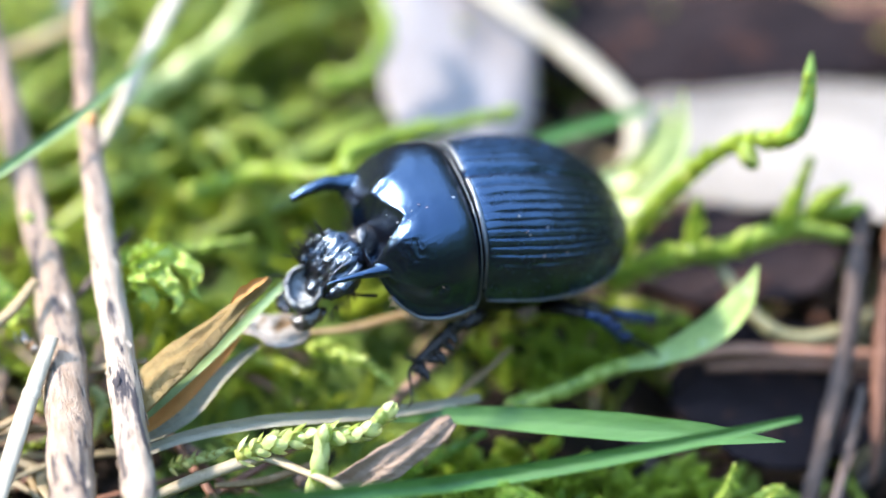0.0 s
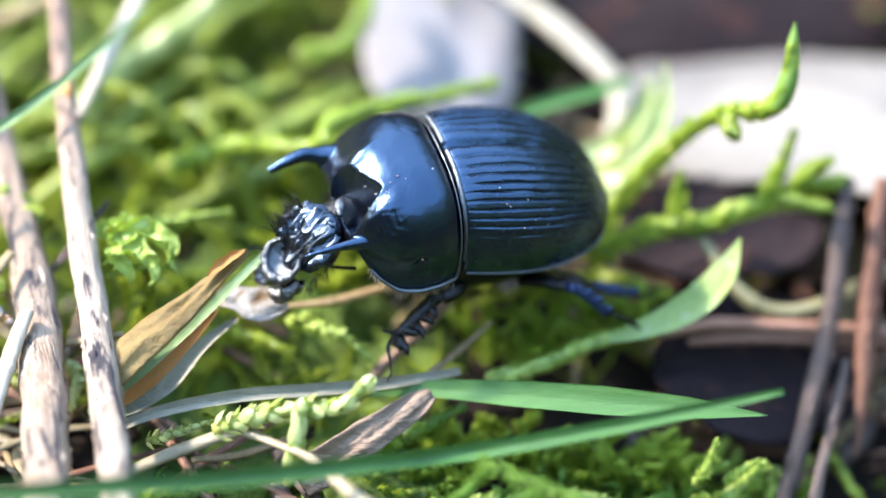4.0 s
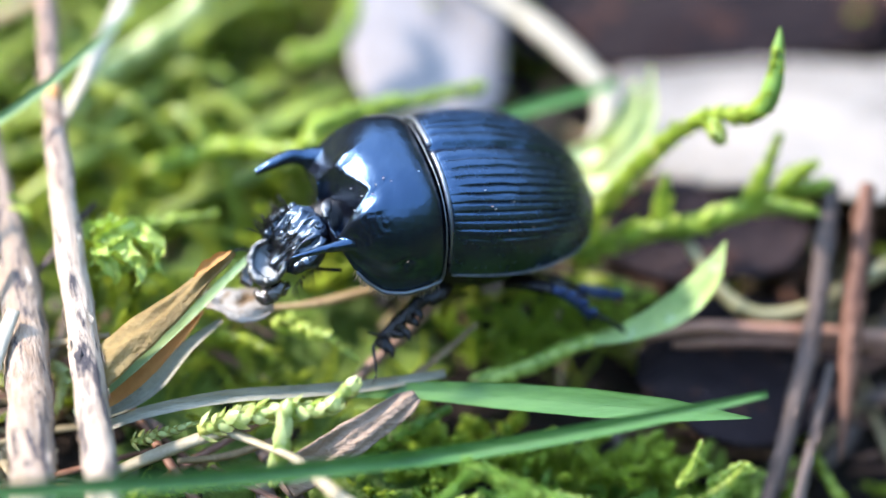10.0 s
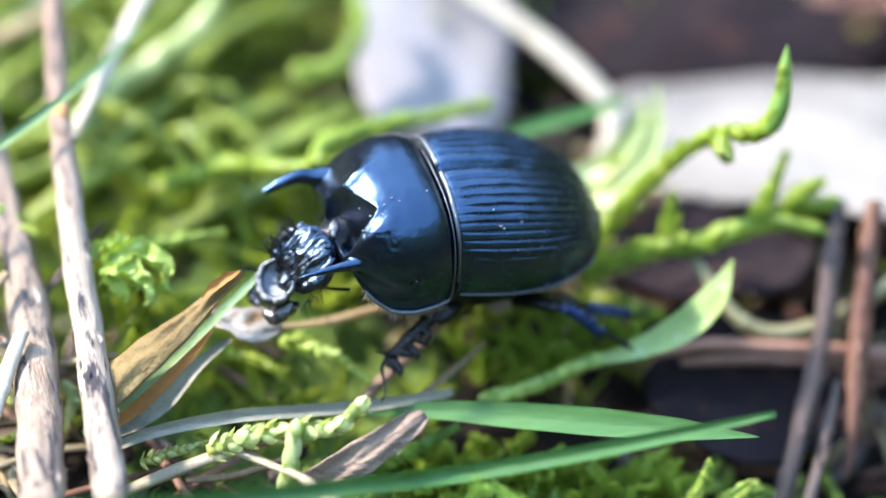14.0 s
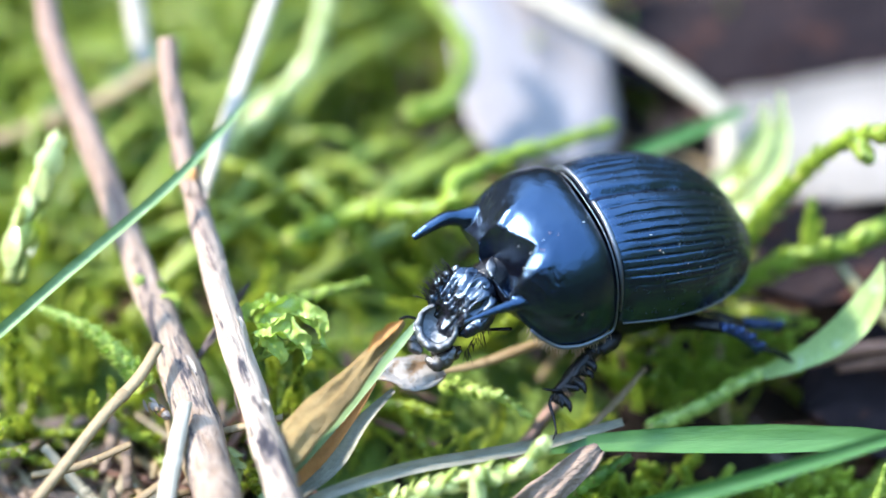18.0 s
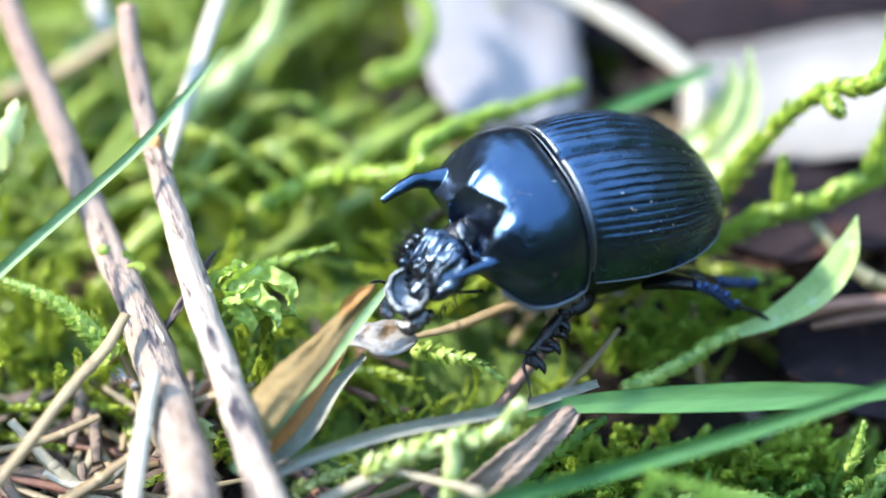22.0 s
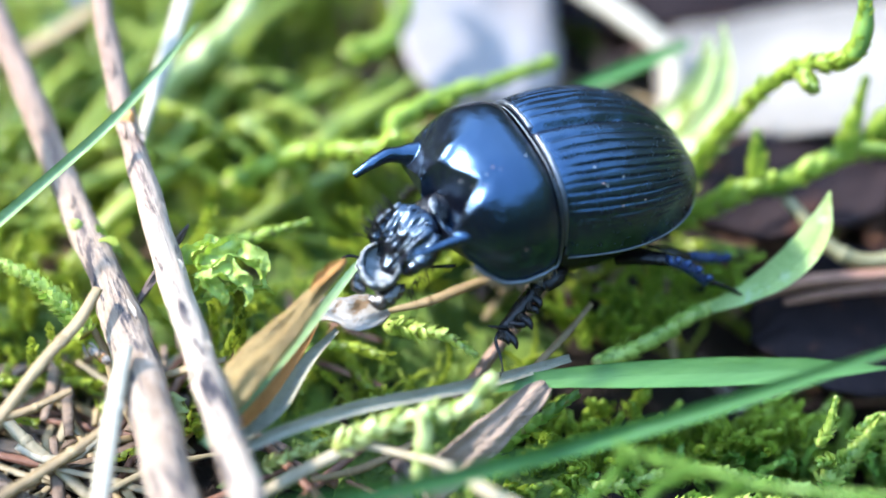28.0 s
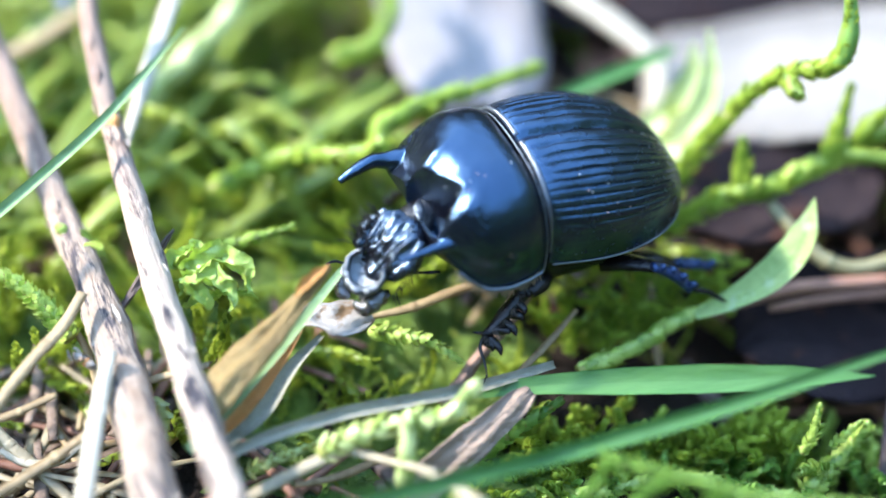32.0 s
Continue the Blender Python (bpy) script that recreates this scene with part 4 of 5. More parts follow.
straw("dry_straw", "brown dry stalk tangled in litter", [(-28.13, -5.65, -1.88), (-25.33, -4.18, -0.97), (-23.01, -3.25, -0.75), (-21.14, -2.84, -0.88)], [0.22, 0.3, 0.3, 0.2], STRAW_TAN, flat=0.6)
straw("dry_straw", "grey-white dry stalk tangled in litter", [(-26.63, -2.68, -0.68), (-25.46, -3.43, -0.99), (-23.85, -3.63, -0.92), (-22.26, -2.80, -0.19)], [0.2, 0.26, 0.26, 0.18], STRAW_WHITE, flat=0.6)
straw("dry_straw", "thin brown stalk behind the twigs", [(-22.79, 1.64, 3.23), (-22.02, 0.27, 2.12), (-21.68, -1.23, 0.85), (-20.93, -2.90, -0.31)], [0.14, 0.2, 0.2, 0.16], STRAW_TAN, flat=0.7)
husk = thing("seed_husk", "pale glistening seed husk with a red tip", "husk", (-22.32, -1.58, 3.66))
tagged(part("husk", shoot_leaves([(-22.75, -1.19, 3.99), (-22.37, -1.54, 3.70), (-21.97, -1.92, 3.54)], 0.7, 9, 0.5, 0.3, random.Random(3), 0.2), FLAKE, husk), kind="stuff")
part("red_tip", tube([(-22.07, -1.88, 3.60), (-21.93, -1.99, 3.46)], [0.22, 0.2], n=6, sides=8, rough=0.4), RUST, husk)
straw("dry_straw", "tan dry straw in shade", [(-19.98, -2.43, 2.24), (-18.26, -2.57, 2.71), (-16.28, -2.71, 3.18)], [0.2, 0.26, 0.22], STRAW_TAN, flat=0.6)
straw("dry_straw", "thin tan straw under bent straw", [(-12.92, -7.19, -0.93), (-10.49, -6.74, -1.00), (-8.04, -5.94, -0.63)], [0.2, 0.26, 0.22], STRAW_TAN, flat=0.6)
straw("dry_straw", "thick cream-white straw over dead leaves", [(-1.71, 30.37, 5.08), (1.81, 26.31, 4.76), (4.92, 23.25, 4.09), (7.19, 20.74, 3.30), (8.52, 18.95, 2.64), (8.70, 17.17, 1.99), (7.61, 14.85, 0.65)], [0.62, 0.66, 0.70, 0.72, 0.72, 0.66, 0.5], STRAW_WHITE, flat=0.6)
straw("dry_straw", "greyish straw lying in moss", [(-31.76, 21.90, 3.17), (-27.31, 22.19, 4.35), (-24.46, 22.72, 5.04), (-21.55, 24.05, 5.93)], [0.5, 0.55, 0.55, 0.5], STRAW_TAN, flat=0.6)
straw("dry_straw", "yellowish bent straw over dark leaves", [(12.41, 6.63, 1.50), (13.38, 5.43, 0.60), (14.64, 4.29, -0.53), (16.21, 3.88, -1.05), (18.11, 4.14, -1.05), (19.75, 4.87, -0.76), (23.06, 6.61, 0.16)], [0.30, 0.36, 0.40, 0.42, 0.42, 0.44, 0.46], STRAW_OLIVE)
grass("grass_blade", "green blade behind the beetle", [(2.50, 13.79, 4.16), (4.93, 14.67, 4.47), (7.52, 15.51, 4.74), (9.21, 16.17, 4.93)], [0.7, 0.85, 0.75, 0.4], GRASS, "grass blades", fold=0.2)
grass("grass_blade", "dark green blade among moss", [(-28.65, 23.52, 3.62), (-25.47, 24.19, 4.47), (-23.00, 25.18, 4.94), (-20.51, 26.48, 5.78)], [0.8, 1.0, 0.9, 0.5], GRASS_BLUE, "grass blades", fold=0.2)
for lab, pts, r, mat in (("red-brown pine needle on dark litter", [(10.11, 2.44, -1.28), (13.00, 3.02, -1.18), (17.05, 3.24, -1.54), (22.87, 3.48, -2.22), (31.0, 3.75, -3.2)], [0.22, 0.36, 0.38, 0.36, 0.34], NEEDLE),
                         ("red-brown pine needle in shade", [(11.56, 2.50, -1.85), (15.90, 2.90, -1.99), (22.90, 3.28, -2.80), (31.0, 3.7, -3.7)], [0.2, 0.30, 0.32, 0.32], NEEDLE),
                         ("paler red-brown pine needle beside others", [(13.59, 3.31, -1.13), (17.64, 3.19, -1.94), (23.16, 3.19, -2.58), (31.0, 3.2, -3.6)], [0.12, 0.26, 0.28, 0.28], NEEDLE)):
    ob = straw("pine_needle", lab, pts, r, mat, "pine needles", "needle")
    part("sheath", tube(spline(pts, 40)[36:], [r[-1] * 1.12, r[-1] * 1.18], n=8, sides=9, rough=0.3), TWIG_DARK, ob, "dark papery sheath")
twig("broken_stalk", "rust-red broken stalk standing in litter", "stalk", [(21.55, 7.91, 4.26), (21.04, 5.16, 2.04), (20.52, 2.23, -0.72), (20.17, -0.17, -3.16), (19.78, -2.47, -5.45)], [0.40, 0.52, 0.56, 0.50, 0.05], STALK, 0.15, seed=15, flakes=8)
twig("twig", "dark grey-brown twig on dark leaves", "twig", [(19.96, 9.12, 3.38), (19.43, 6.39, 1.83), (18.53, 2.16, -0.66), (16.91, -2.68, -3.93), (15.46, -6.28, -6.27)], [0.42, 0.5, 0.52, 0.48, 0.42], TWIG_DARK, 0.25, group="dark twigs", seed=12, flakes=14)
twig("twig", "thin grey-brown twig on dark leaves", "twig", [(19.43, 1.11, -2.00), (18.71, -1.22, -3.36), (17.69, -4.48, -4.93), (16.94, -6.93, -6.44)], [0.2, 0.28, 0.30, 0.3], TWIG_DARK, 0.2, group="dark twigs", seed=13, flakes=10)


# ---- leaves and chips ----
def sheet(name, label, corners, mat, us, vs, group="dead leaves", **kw):
    """A leaf laid between two points along its midrib, with one point of its edge for the width."""
    a, b, c = (np.array(p, float) for p in corners)
    du = b - a
    dv = (c - a) - du * np.dot(c - a, du) / np.dot(du, du)
    ob = thing(name, label, "leaf" if "leaf" in name else "bark", a, group)
    body = part("leaf_sheet" if "leaf" in name else "chip", leaf_sheet(us, vs, a, du, dv, **kw), mat, ob)
    if "leaf" in name and np.linalg.norm(du) > 9:
        n = np.cross(du, dv)
        n /= np.linalg.norm(n)
        seed, rib = kw["seed"], []
        for u in np.linspace(0, 1, 12):
            rib.append(a + du * u + n * (kw.get("wave", 0) * noise.noise(Vector((u * 3 + seed, 0, seed * 2.0))) - 2.0 * kw.get("vein", 0)))
        part("midrib", tube(rib, [0.16, 0.14, 0.06], n=30, sides=7), mat, body)
    return ob


sheet("dead_leaf", "brown curled dead leaf under a grass blade", ((-10.14, -1.32, 7.22), (-16.75, -5.96, 3.67), (-14.98, -3.52, 5.13)), LEAF_BROWN, (0, 0.06, 0.2, 0.45, 0.75, 1), (0.02, 0.22, 0.42, 0.72, 1.0, 1.15), thick=0.1, curl=0.2, wave=0.35, seed=3, nu=40, nv=18)
part("leaf_edge", crumpled(blade([(-10.25, -1.77, 7.63), (-10.73, -2.03, 7.46), (-11.41, -2.49, 7.21), (-11.94, -2.88, 6.88)], [0.08, 0.42, 0.52, 0.1], n=24, thick=0.08, fold=0.3), 0.07, 2.0), LEAF_RUST, bpy.data.objects["dead_leaf"], "orange rim of the leaf")
sheet("dead_leaf", "rust-coloured leaf fold under a grass blade", ((-11.93, -1.26, 3.73), (-16.83, -4.98, 0.60), (-13.59, -3.11, 1.69)), LEAF_RUST, (0, 0.5, 1), (0.2, 1.0, 0.8), thick=0.1, curl=0.4, wave=0.2, seed=4)
sheet("dead_leaf", "small papery grey flake beside the beetle's jaws", ((-11.77, -0.53, 4.05), (-8.33, -1.50, 3.75), (-9.89, -2.12, 3.63)), FLAKE, (0, 0.1, 0.3, 0.5, 0.75, 0.92, 1), (0.15, 0.7, 0.85, 1.15, 0.95, 0.5, 0.05), thick=0.05, curl=0.15, wave=0.35, seed=5, nu=34, nv=20)
sheet("dead_leaf", "lavender-grey dead leaf standing in moss", ((-0.89, 17.46, 1.55), (-1.09, 41.09, 5.81), (3.37, 24.80, 2.01)), LEAF_GREY, (0, 0.05, 0.12, 0.2, 0.7, 1), (0.45, 0.80, 0.95, 1.0, 1.0, 0.8), thick=0.2, curl=0.4, wave=0.5, seed=6, vein=0.05)
sheet("dead_leaf", "bleached pale dead leaf lying on litter", ((8.82, 22.63, 0.04), (32.52, 16.46, 1.89), (17.76, 27.48, -0.24)), LEAF_WHITE, (0, 0.04, 0.12, 0.3, 0.7, 1), (0.35, 0.75, 0.85, 1.05, 1.2, 0.9), thick=0.25, curl=-1.3, wave=1.2, seed=7, vein=0.05)
twig("twig", "thick red-brown twig in shade behind pale leaves", "twig", [(9.59, 38.84, -3.57), (16.10, 37.18, -4.07), (22.74, 35.80, -2.60), (30.72, 33.35, -0.86)], [1.1, 1.25, 1.2, 1.1], NEEDLE, 0.3, group="dark twigs", seed=21, flakes=10)
sheet("dead_leaf", "dark purple-brown dead leaf", ((8.13, 8.90, -1.28), (19.16, 11.55, -1.15), (13.30, 6.22, -1.46)), LEAF_BLACKISH, (0, 0.2, 0.5, 0.8, 1), (0.3, 0.9, 1.1, 0.9, 0.3), thick=0.2, curl=-0.8, wave=1.0, seed=8)
sheet("dead_leaf", "near-black dead leaf in the hollow", ((9.80, 1.06, -3.20), (20.85, 3.28, -4.43), (15.10, -2.03, -4.72)), LEAF_BLACKISH, (0, 0.2, 0.5, 0.8, 1), (0.3, 0.9, 1.1, 0.9, 0.3), thick=0.2, curl=-0.8, wave=1.0, seed=9)
sheet("dead_leaf", "dark brown dead leaf in shade", ((3.22, 30.65, 1.37), (26.99, 33.71, -1.20), (13.18, 26.28, 0.65)), LEAF_BLACKISH, (0, 0.2, 0.5, 0.8, 1), (0.4, 0.9, 1.0, 0.9, 0.3), thick=0.2, curl=1.2, wave=1.6, seed=10)
sheet("bark_chip", "brown weathered bark chip below the beetle", ((-1.43, -4.70, 0.96), (-7.69, -8.62, -1.13), (-3.76, -6.96, -0.48)), BARK, (0, 0.1, 0.5, 0.9, 1), (0.4, 0.75, 1.0, 1.1, 0.9), "bark chips", thick=0.5, wave=0.4, seed=11, vein=0.05)
sheet("bark_chip", "reddish bark strip under the beetle's foot", ((0.17, 2.94, 2.12), (-5.41, -2.56, -1.34), (-2.24, 0.03, 0.68)), BARK_RED, (0, 0.1, 0.5, 0.9, 1), (0.6, 0.9, 1.0, 0.95, 0.7), "bark chips", thick=0.4, wave=0.3, seed=12)
sheet("bark_chip", "grey bark splinter behind a twig", ((-17.34, 3.98, 6.22), (-20.61, 1.56, 3.13), (-18.85, 2.65, 4.52)), TWIG_DARK, (0, 0.15, 0.6, 1), (0.25, 0.8, 1.0, 0.6), "bark chips", thick=0.3, wave=0.2, seed=13)


# ---- moss ----
def moss(label, pts, size, count, mat, spread=0.6, seed=1, stem=0.16, branches=(), taper=0.5, width=0.38, branch_spread=None, thick=None):
    """A moss shoot: a stem with spiral leaves, and side branches given as their own lines."""
    rng = random.Random(seed)
    ob = thing("moss_shoot", label, "moss", pts[0], "moss shoots")
    part("stem", tube(pts, [stem, stem * 0.9, stem * 0.4], n=24, sides=7), MOSS_STEM, ob)
    tagged(part("foliage", shoot_leaves(pts, size, count, spread, taper, rng, stem, width=width), mat, ob), kind="stuff")
    for line in branches:
        tagged(part("branch", shoot_leaves(line, size * 0.85, max(8, count // 2), branch_spread or spread, max(taper, 0.5), rng, thick or stem * 0.8, width=width), mat, ob), kind="stuff")
    return ob


moss("pale yellow-green budding moss shoot", [(-11.67, -7.67, 1.39), (-9.76, -7.59, 2.13), (-7.57, -7.83, 2.79), (-5.69, -7.97, 3.11), (-4.56, -7.57, 3.95)], 0.92, 66, MOSS_PALE, 0.55, 21, 0.36, taper=0.15)
moss("pale upright moss bud", [(-8.17, -10.17, 0.13), (-7.83, -9.41, 1.42), (-7.50, -8.42, 2.85)], 1.9, 13, MOSS_PALE, 0.20, 22, 0.22, width=0.24)
moss("glistening moss shoot under straw", [(-15.08, -6.80, -0.10), (-13.72, -6.53, 0.24), (-11.51, -6.32, 0.83)], 0.55, 34, MOSS_PALE, 0.7, 23, 0.18)
moss("small feathery moss sprig", [(-8.61, 0.20, 1.71), (-7.05, -0.24, 1.47), (-5.64, -0.77, 1.28), (-4.51, -1.57, 0.74)], 0.75, 48, MOSS_WET, 0.9, 24, 0.14)
cluster = thing("moss_shoot", "curled translucent moss leaves glistening by a twig", "moss", (-17.32, 1.01, 5.02), "moss shoots")
for pts, w in (([(-17.10, 1.46, 5.60), (-15.76, 1.54, 6.02), (-14.44, 0.88, 5.66), (-14.02, 0.17, 4.92)], [0.4, 1.0, 0.8, 0.08]),
               ([(-17.31, 0.85, 5.15), (-16.07, 0.65, 5.54), (-15.20, 0.06, 5.26), (-14.85, -0.61, 4.58)], [0.4, 0.9, 0.7, 0.08]),
               ([(-17.38, 1.00, 5.66), (-16.74, 0.35, 5.47), (-16.30, -0.20, 5.09), (-16.19, -0.59, 4.59)], [0.4, 0.8, 0.6, 0.08]),
               ([(-17.51, 1.83, 5.42), (-17.16, 2.23, 5.93), (-16.40, 2.31, 6.20), (-15.62, 2.04, 6.02)], [0.3, 0.5, 0.4, 0.05]),
               ([(-17.28, 0.51, 4.38), (-16.07, 0.50, 4.37), (-14.84, 0.58, 4.47), (-13.91, 0.40, 4.23)], [0.3, 0.5, 0.4, 0.05]),
               ([(-17.70, 0.57, 5.43), (-18.09, -0.20, 5.09), (-17.97, -0.86, 4.57)], [0.3, 0.5, 0.05])):
    part("curled_leaf", crumpled(crumpled(blade(pts, [1.25 * q for q in w], n=44, thick=0.03, fold=0.7, cross=8, twist=0.9), 0.38, 1.0), 0.13, 3.0), MOSS_WET, cluster)
moss("small moss leaf tuft by a twig", [(-20.88, 4.80, 4.02), (-21.56, 5.17, 4.82), (-22.53, 5.51, 5.57)], 1.4, 8, MOSS_WET, 0.5, 26, 0.15)
BUD_STEM = moss("tall moss branch with an upright tip", [(6.83, 7.88, 0.66), (8.88, 9.11, 3.04), (11.08, 8.93, 6.06), (13.21, 8.15, 8.31), (15.17, 6.96, 9.38), (15.87, 6.86, 10.24)], 1.05, 130, MOSS, 0.58, 27, 0.24, taper=0.1, width=0.32, branches=([(14.77, 6.93, 9.02), (15.87, 6.81, 10.17), (16.22, 7.26, 11.39), (16.35, 7.78, 12.39)], [(13.21, 8.15, 8.31), (13.51, 7.50, 8.13), (13.72, 7.08, 7.91)]), branch_spread=0.30, thick=0.40)
spindle = [(14.97, 6.73, 9.09), (15.81, 6.69, 10.01), (16.29, 7.34, 11.34), (16.42, 8.04, 12.56), (16.52, 8.61, 13.45)]
part("bud", tube(spindle, [0.20, 0.44, 0.50, 0.40, 0.24, 0.015], n=36, sides=12, rough=0.18), MOSS_DEEP, BUD_STEM, "pointed leafy bud")
moss("moss branch with leafy side shoots", [(6.46, 6.16, 0.89), (10.23, 6.64, 2.16), (13.14, 6.99, 2.60), (15.52, 7.74, 2.92), (17.31, 8.43, 3.30), (19.09, 8.81, 3.47)], 1.2, 120, MOSS, 0.62, 28, 0.24, taper=0.1, width=0.34,
     branches=([(15.52, 7.65, 2.80), (16.23, 8.48, 4.18), (17.01, 9.57, 5.91)], [(10.96, 6.73, 2.27), (11.09, 7.28, 3.30), (11.23, 7.93, 4.45)], [(16.10, 7.92, 3.15), (17.51, 7.42, 3.15), (18.64, 7.11, 3.08)], [(16.69, 8.06, 3.33), (17.96, 8.46, 4.48), (18.66, 8.54, 4.92)]), branch_spread=0.45)
moss("long moss stem ending in a pointed leaf", [(1.21, -2.04, -0.51), (3.73, -1.13, -0.32), (6.27, 0.10, -0.05), (8.13, 0.90, 0.00)], 0.9, 90, MOSS_WET, 0.35, 29, 0.34, taper=0.1)
grass("moss_leaf", "broad pointed light green leaf tip", [(7.38, 0.11, 0.29), (9.06, 0.38, 0.64), (10.89, 0.90, 1.14), (12.31, 1.58, 1.84), (13.31, 2.51, 2.71), (13.99, 3.70, 3.91)], [0.5, 1.1, 1.75, 1.9, 1.5, 0.05], MOSS_BROAD, fold=0.22, cross=9, ribs=0.05, up=(-0.5, -0.4, 0.76))
curls = thing("moss_shoot", "pale curled moss leaves behind the beetle", "moss", (7.65, 13.24, 1.84), "moss shoots")
for pts, w in (([(6.50, 13.72, 1.80), (8.13, 13.45, 2.42), (9.31, 13.82, 3.55), (9.87, 14.40, 4.61), (10.05, 15.15, 5.90)], [0.8, 1.6, 1.5, 1.1, 0.1]),
               ([(7.19, 11.52, 0.61), (8.81, 11.95, 2.14), (10.04, 12.55, 3.54), (10.63, 13.48, 5.06), (10.78, 14.69, 6.93)], [0.9, 1.3, 1.3, 0.9, 0.1]),
               ([(6.77, 12.65, 1.08), (7.92, 11.84, 1.67), (9.37, 11.35, 2.02), (10.84, 11.39, 2.72)], [0.8, 1.2, 1.0, 0.1])):
    part("curled_leaf", blade(pts, w, n=26, thick=0.1, fold=0.18), MOSS_PALE, curls)
moss("moss sprigs at the edge of the hollow", [(11.26, -6.64, -3.31), (11.96, -6.04, -2.55), (12.39, -5.26, -1.70)], 0.5, 70, MOSS_WET, 0.8, 31, 0.14, branches=([(12.67, -6.34, -3.41), (13.53, -5.85, -3.11), (14.38, -5.40, -2.86)],))
moss("yellowish moss bud standing among moss", [(-29.08, 5.80, 6.12), (-28.28, 7.67, 7.70), (-27.37, 9.38, 9.07), (-26.54, 10.89, 10.19)], 2.3, 15, MOSS_PALE, 0.22, 32, 0.45)
moss("bright moss shoot by the twigs", [(-22.76, 0.33, 3.17), (-23.93, 1.89, 4.19), (-25.71, 3.49, 4.94), (-27.83, 4.79, 5.31)], 0.55, 330, MOSS_WET, 0.9, 33, 0.42)
moss("moss shoot arching behind the beetle", [(-15.58, 10.67, 3.21), (-11.71, 11.21, 4.23), (-7.60, 9.1, 5.7), (-6.67, 10.67, 5.85), (-4.35, 12.52, 5.78), (-1.39, 13.65, 5.61), (1.62, 14.87, 5.54)], 1.1, 200, MOSS, 0.35, 34, 0.42, taper=0.3)
moss("pale moss arch among moss", [(-20.29, 15.47, 3.07), (-18.01, 18.39, 4.36), (-15.63, 20.26, 5.13), (-13.53, 22.33, 6.15), (-12.34, 24.90, 7.83)], 1.4, 130, MOSS_PALE, 0.4, 35, 0.5, taper=0.2)
moss("moss hoop over a dark gap", [(-8.75, 18.32, 5.08), (-6.32, 19.52, 4.99), (-5.11, 21.49, 5.89), (-5.44, 23.48, 6.82), (-6.40, 25.30, 7.52)], 1.1, 100, MOSS, 0.4, 36, 0.4, taper=0.2)
moss("moss stem behind the beetle's head", [(-16.58, 4.69, 3.88), (-14.30, 5.10, 4.09), (-11.75, 5.68, 4.17)], 0.8, 36, MOSS, 0.5, 37, 0.28)
moss("dark green moss under the green blades", [(-4.49, -5.87, -1.84), (-2.28, -4.90, -1.24), (-0.06, -3.92, -0.65)], 0.9, 40, MOSS_DEEP, 0.6, 38, 0.25)


moss("bright moss shoot along the front edge", [(-1.96, -7.13, -4.43), (1.68, -6.53, -4.31), (5.89, -6.01, -4.62), (10.37, -7.13, -5.40), (14.03, -8.15, -6.05)], 0.6, 300, MOSS_WET, 0.8, 41, 0.18, taper=0.2, branches=([(2.81, -6.33, -4.38), (2.41, -5.49, -3.62), (1.83, -4.88, -3.16)],))
moss("pale moss shoot along the front edge", [(0.22, -8.83, -4.65), (4.08, -8.37, -4.38), (8.20, -8.24, -4.87), (12.71, -8.92, -5.41)], 0.5, 240, MOSS_WET, 0.8, 42, 0.18, taper=0.2)
moss("upright moss sprig by the hollow", [(10.37, -4.27, -7.08), (11.41, -3.03, -6.31), (12.57, -2.20, -5.61), (13.20, -1.85, -4.84)], 0.62, 170, MOSS_WET, 0.85, 43, 0.40, taper=0.3, branches=([(11.08, -3.66, -6.31), (10.36, -3.55, -5.83), (9.77, -3.91, -5.81)],))
moss("leaning moss sprig by the hollow", [(11.34, -7.50, -5.21), (12.62, -6.49, -4.74), (13.89, -5.70, -4.08), (14.73, -5.35, -3.32)], 0.62, 170, MOSS_WET, 0.85, 44, 0.42, taper=0.3, branches=([(12.44, -6.99, -4.57), (11.73, -6.95, -4.04), (11.22, -7.15, -3.96)],))
moss("yellow-green moss plume hanging under a blade", [(0.76, -11.81, 3.03), (2.28, -12.64, 2.93), (4.39, -13.61, 2.74), (6.72, -14.66, 2.45), (9.57, -15.51, 2.31), (12.39, -16.24, 2.33)], 0.42, 420, MOSS_DEEP, 1.3, 47, 0.10, taper=0.2, width=0.42, branches=([(1.17, -12.42, 3.08), (0.12, -13.38, 2.60), (-1.28, -14.18, 2.26)], [(3.57, -13.92, 3.06), (2.20, -14.52, 2.98), (1.31, -15.33, 2.69)], [(5.99, -14.53, 2.55), (4.85, -15.16, 2.46), (3.96, -15.88, 2.26)]))
moss("moss shoot under the long green blade", [(-16.20, -10.39, -0.48), (-12.99, -10.27, 0.01), (-9.80, -10.01, 0.33), (-7.16, -9.70, 0.40)], 0.5, 200, MOSS, 0.7, 45, 0.2, taper=0.2)
moss("curled moss shoot under straw", [(-19.39, -1.95, 0.91), (-18.81, -2.61, 0.38), (-19.04, -3.77, -0.45)], 0.8, 34, MOSS_PALE, 0.6, 46, 0.2)


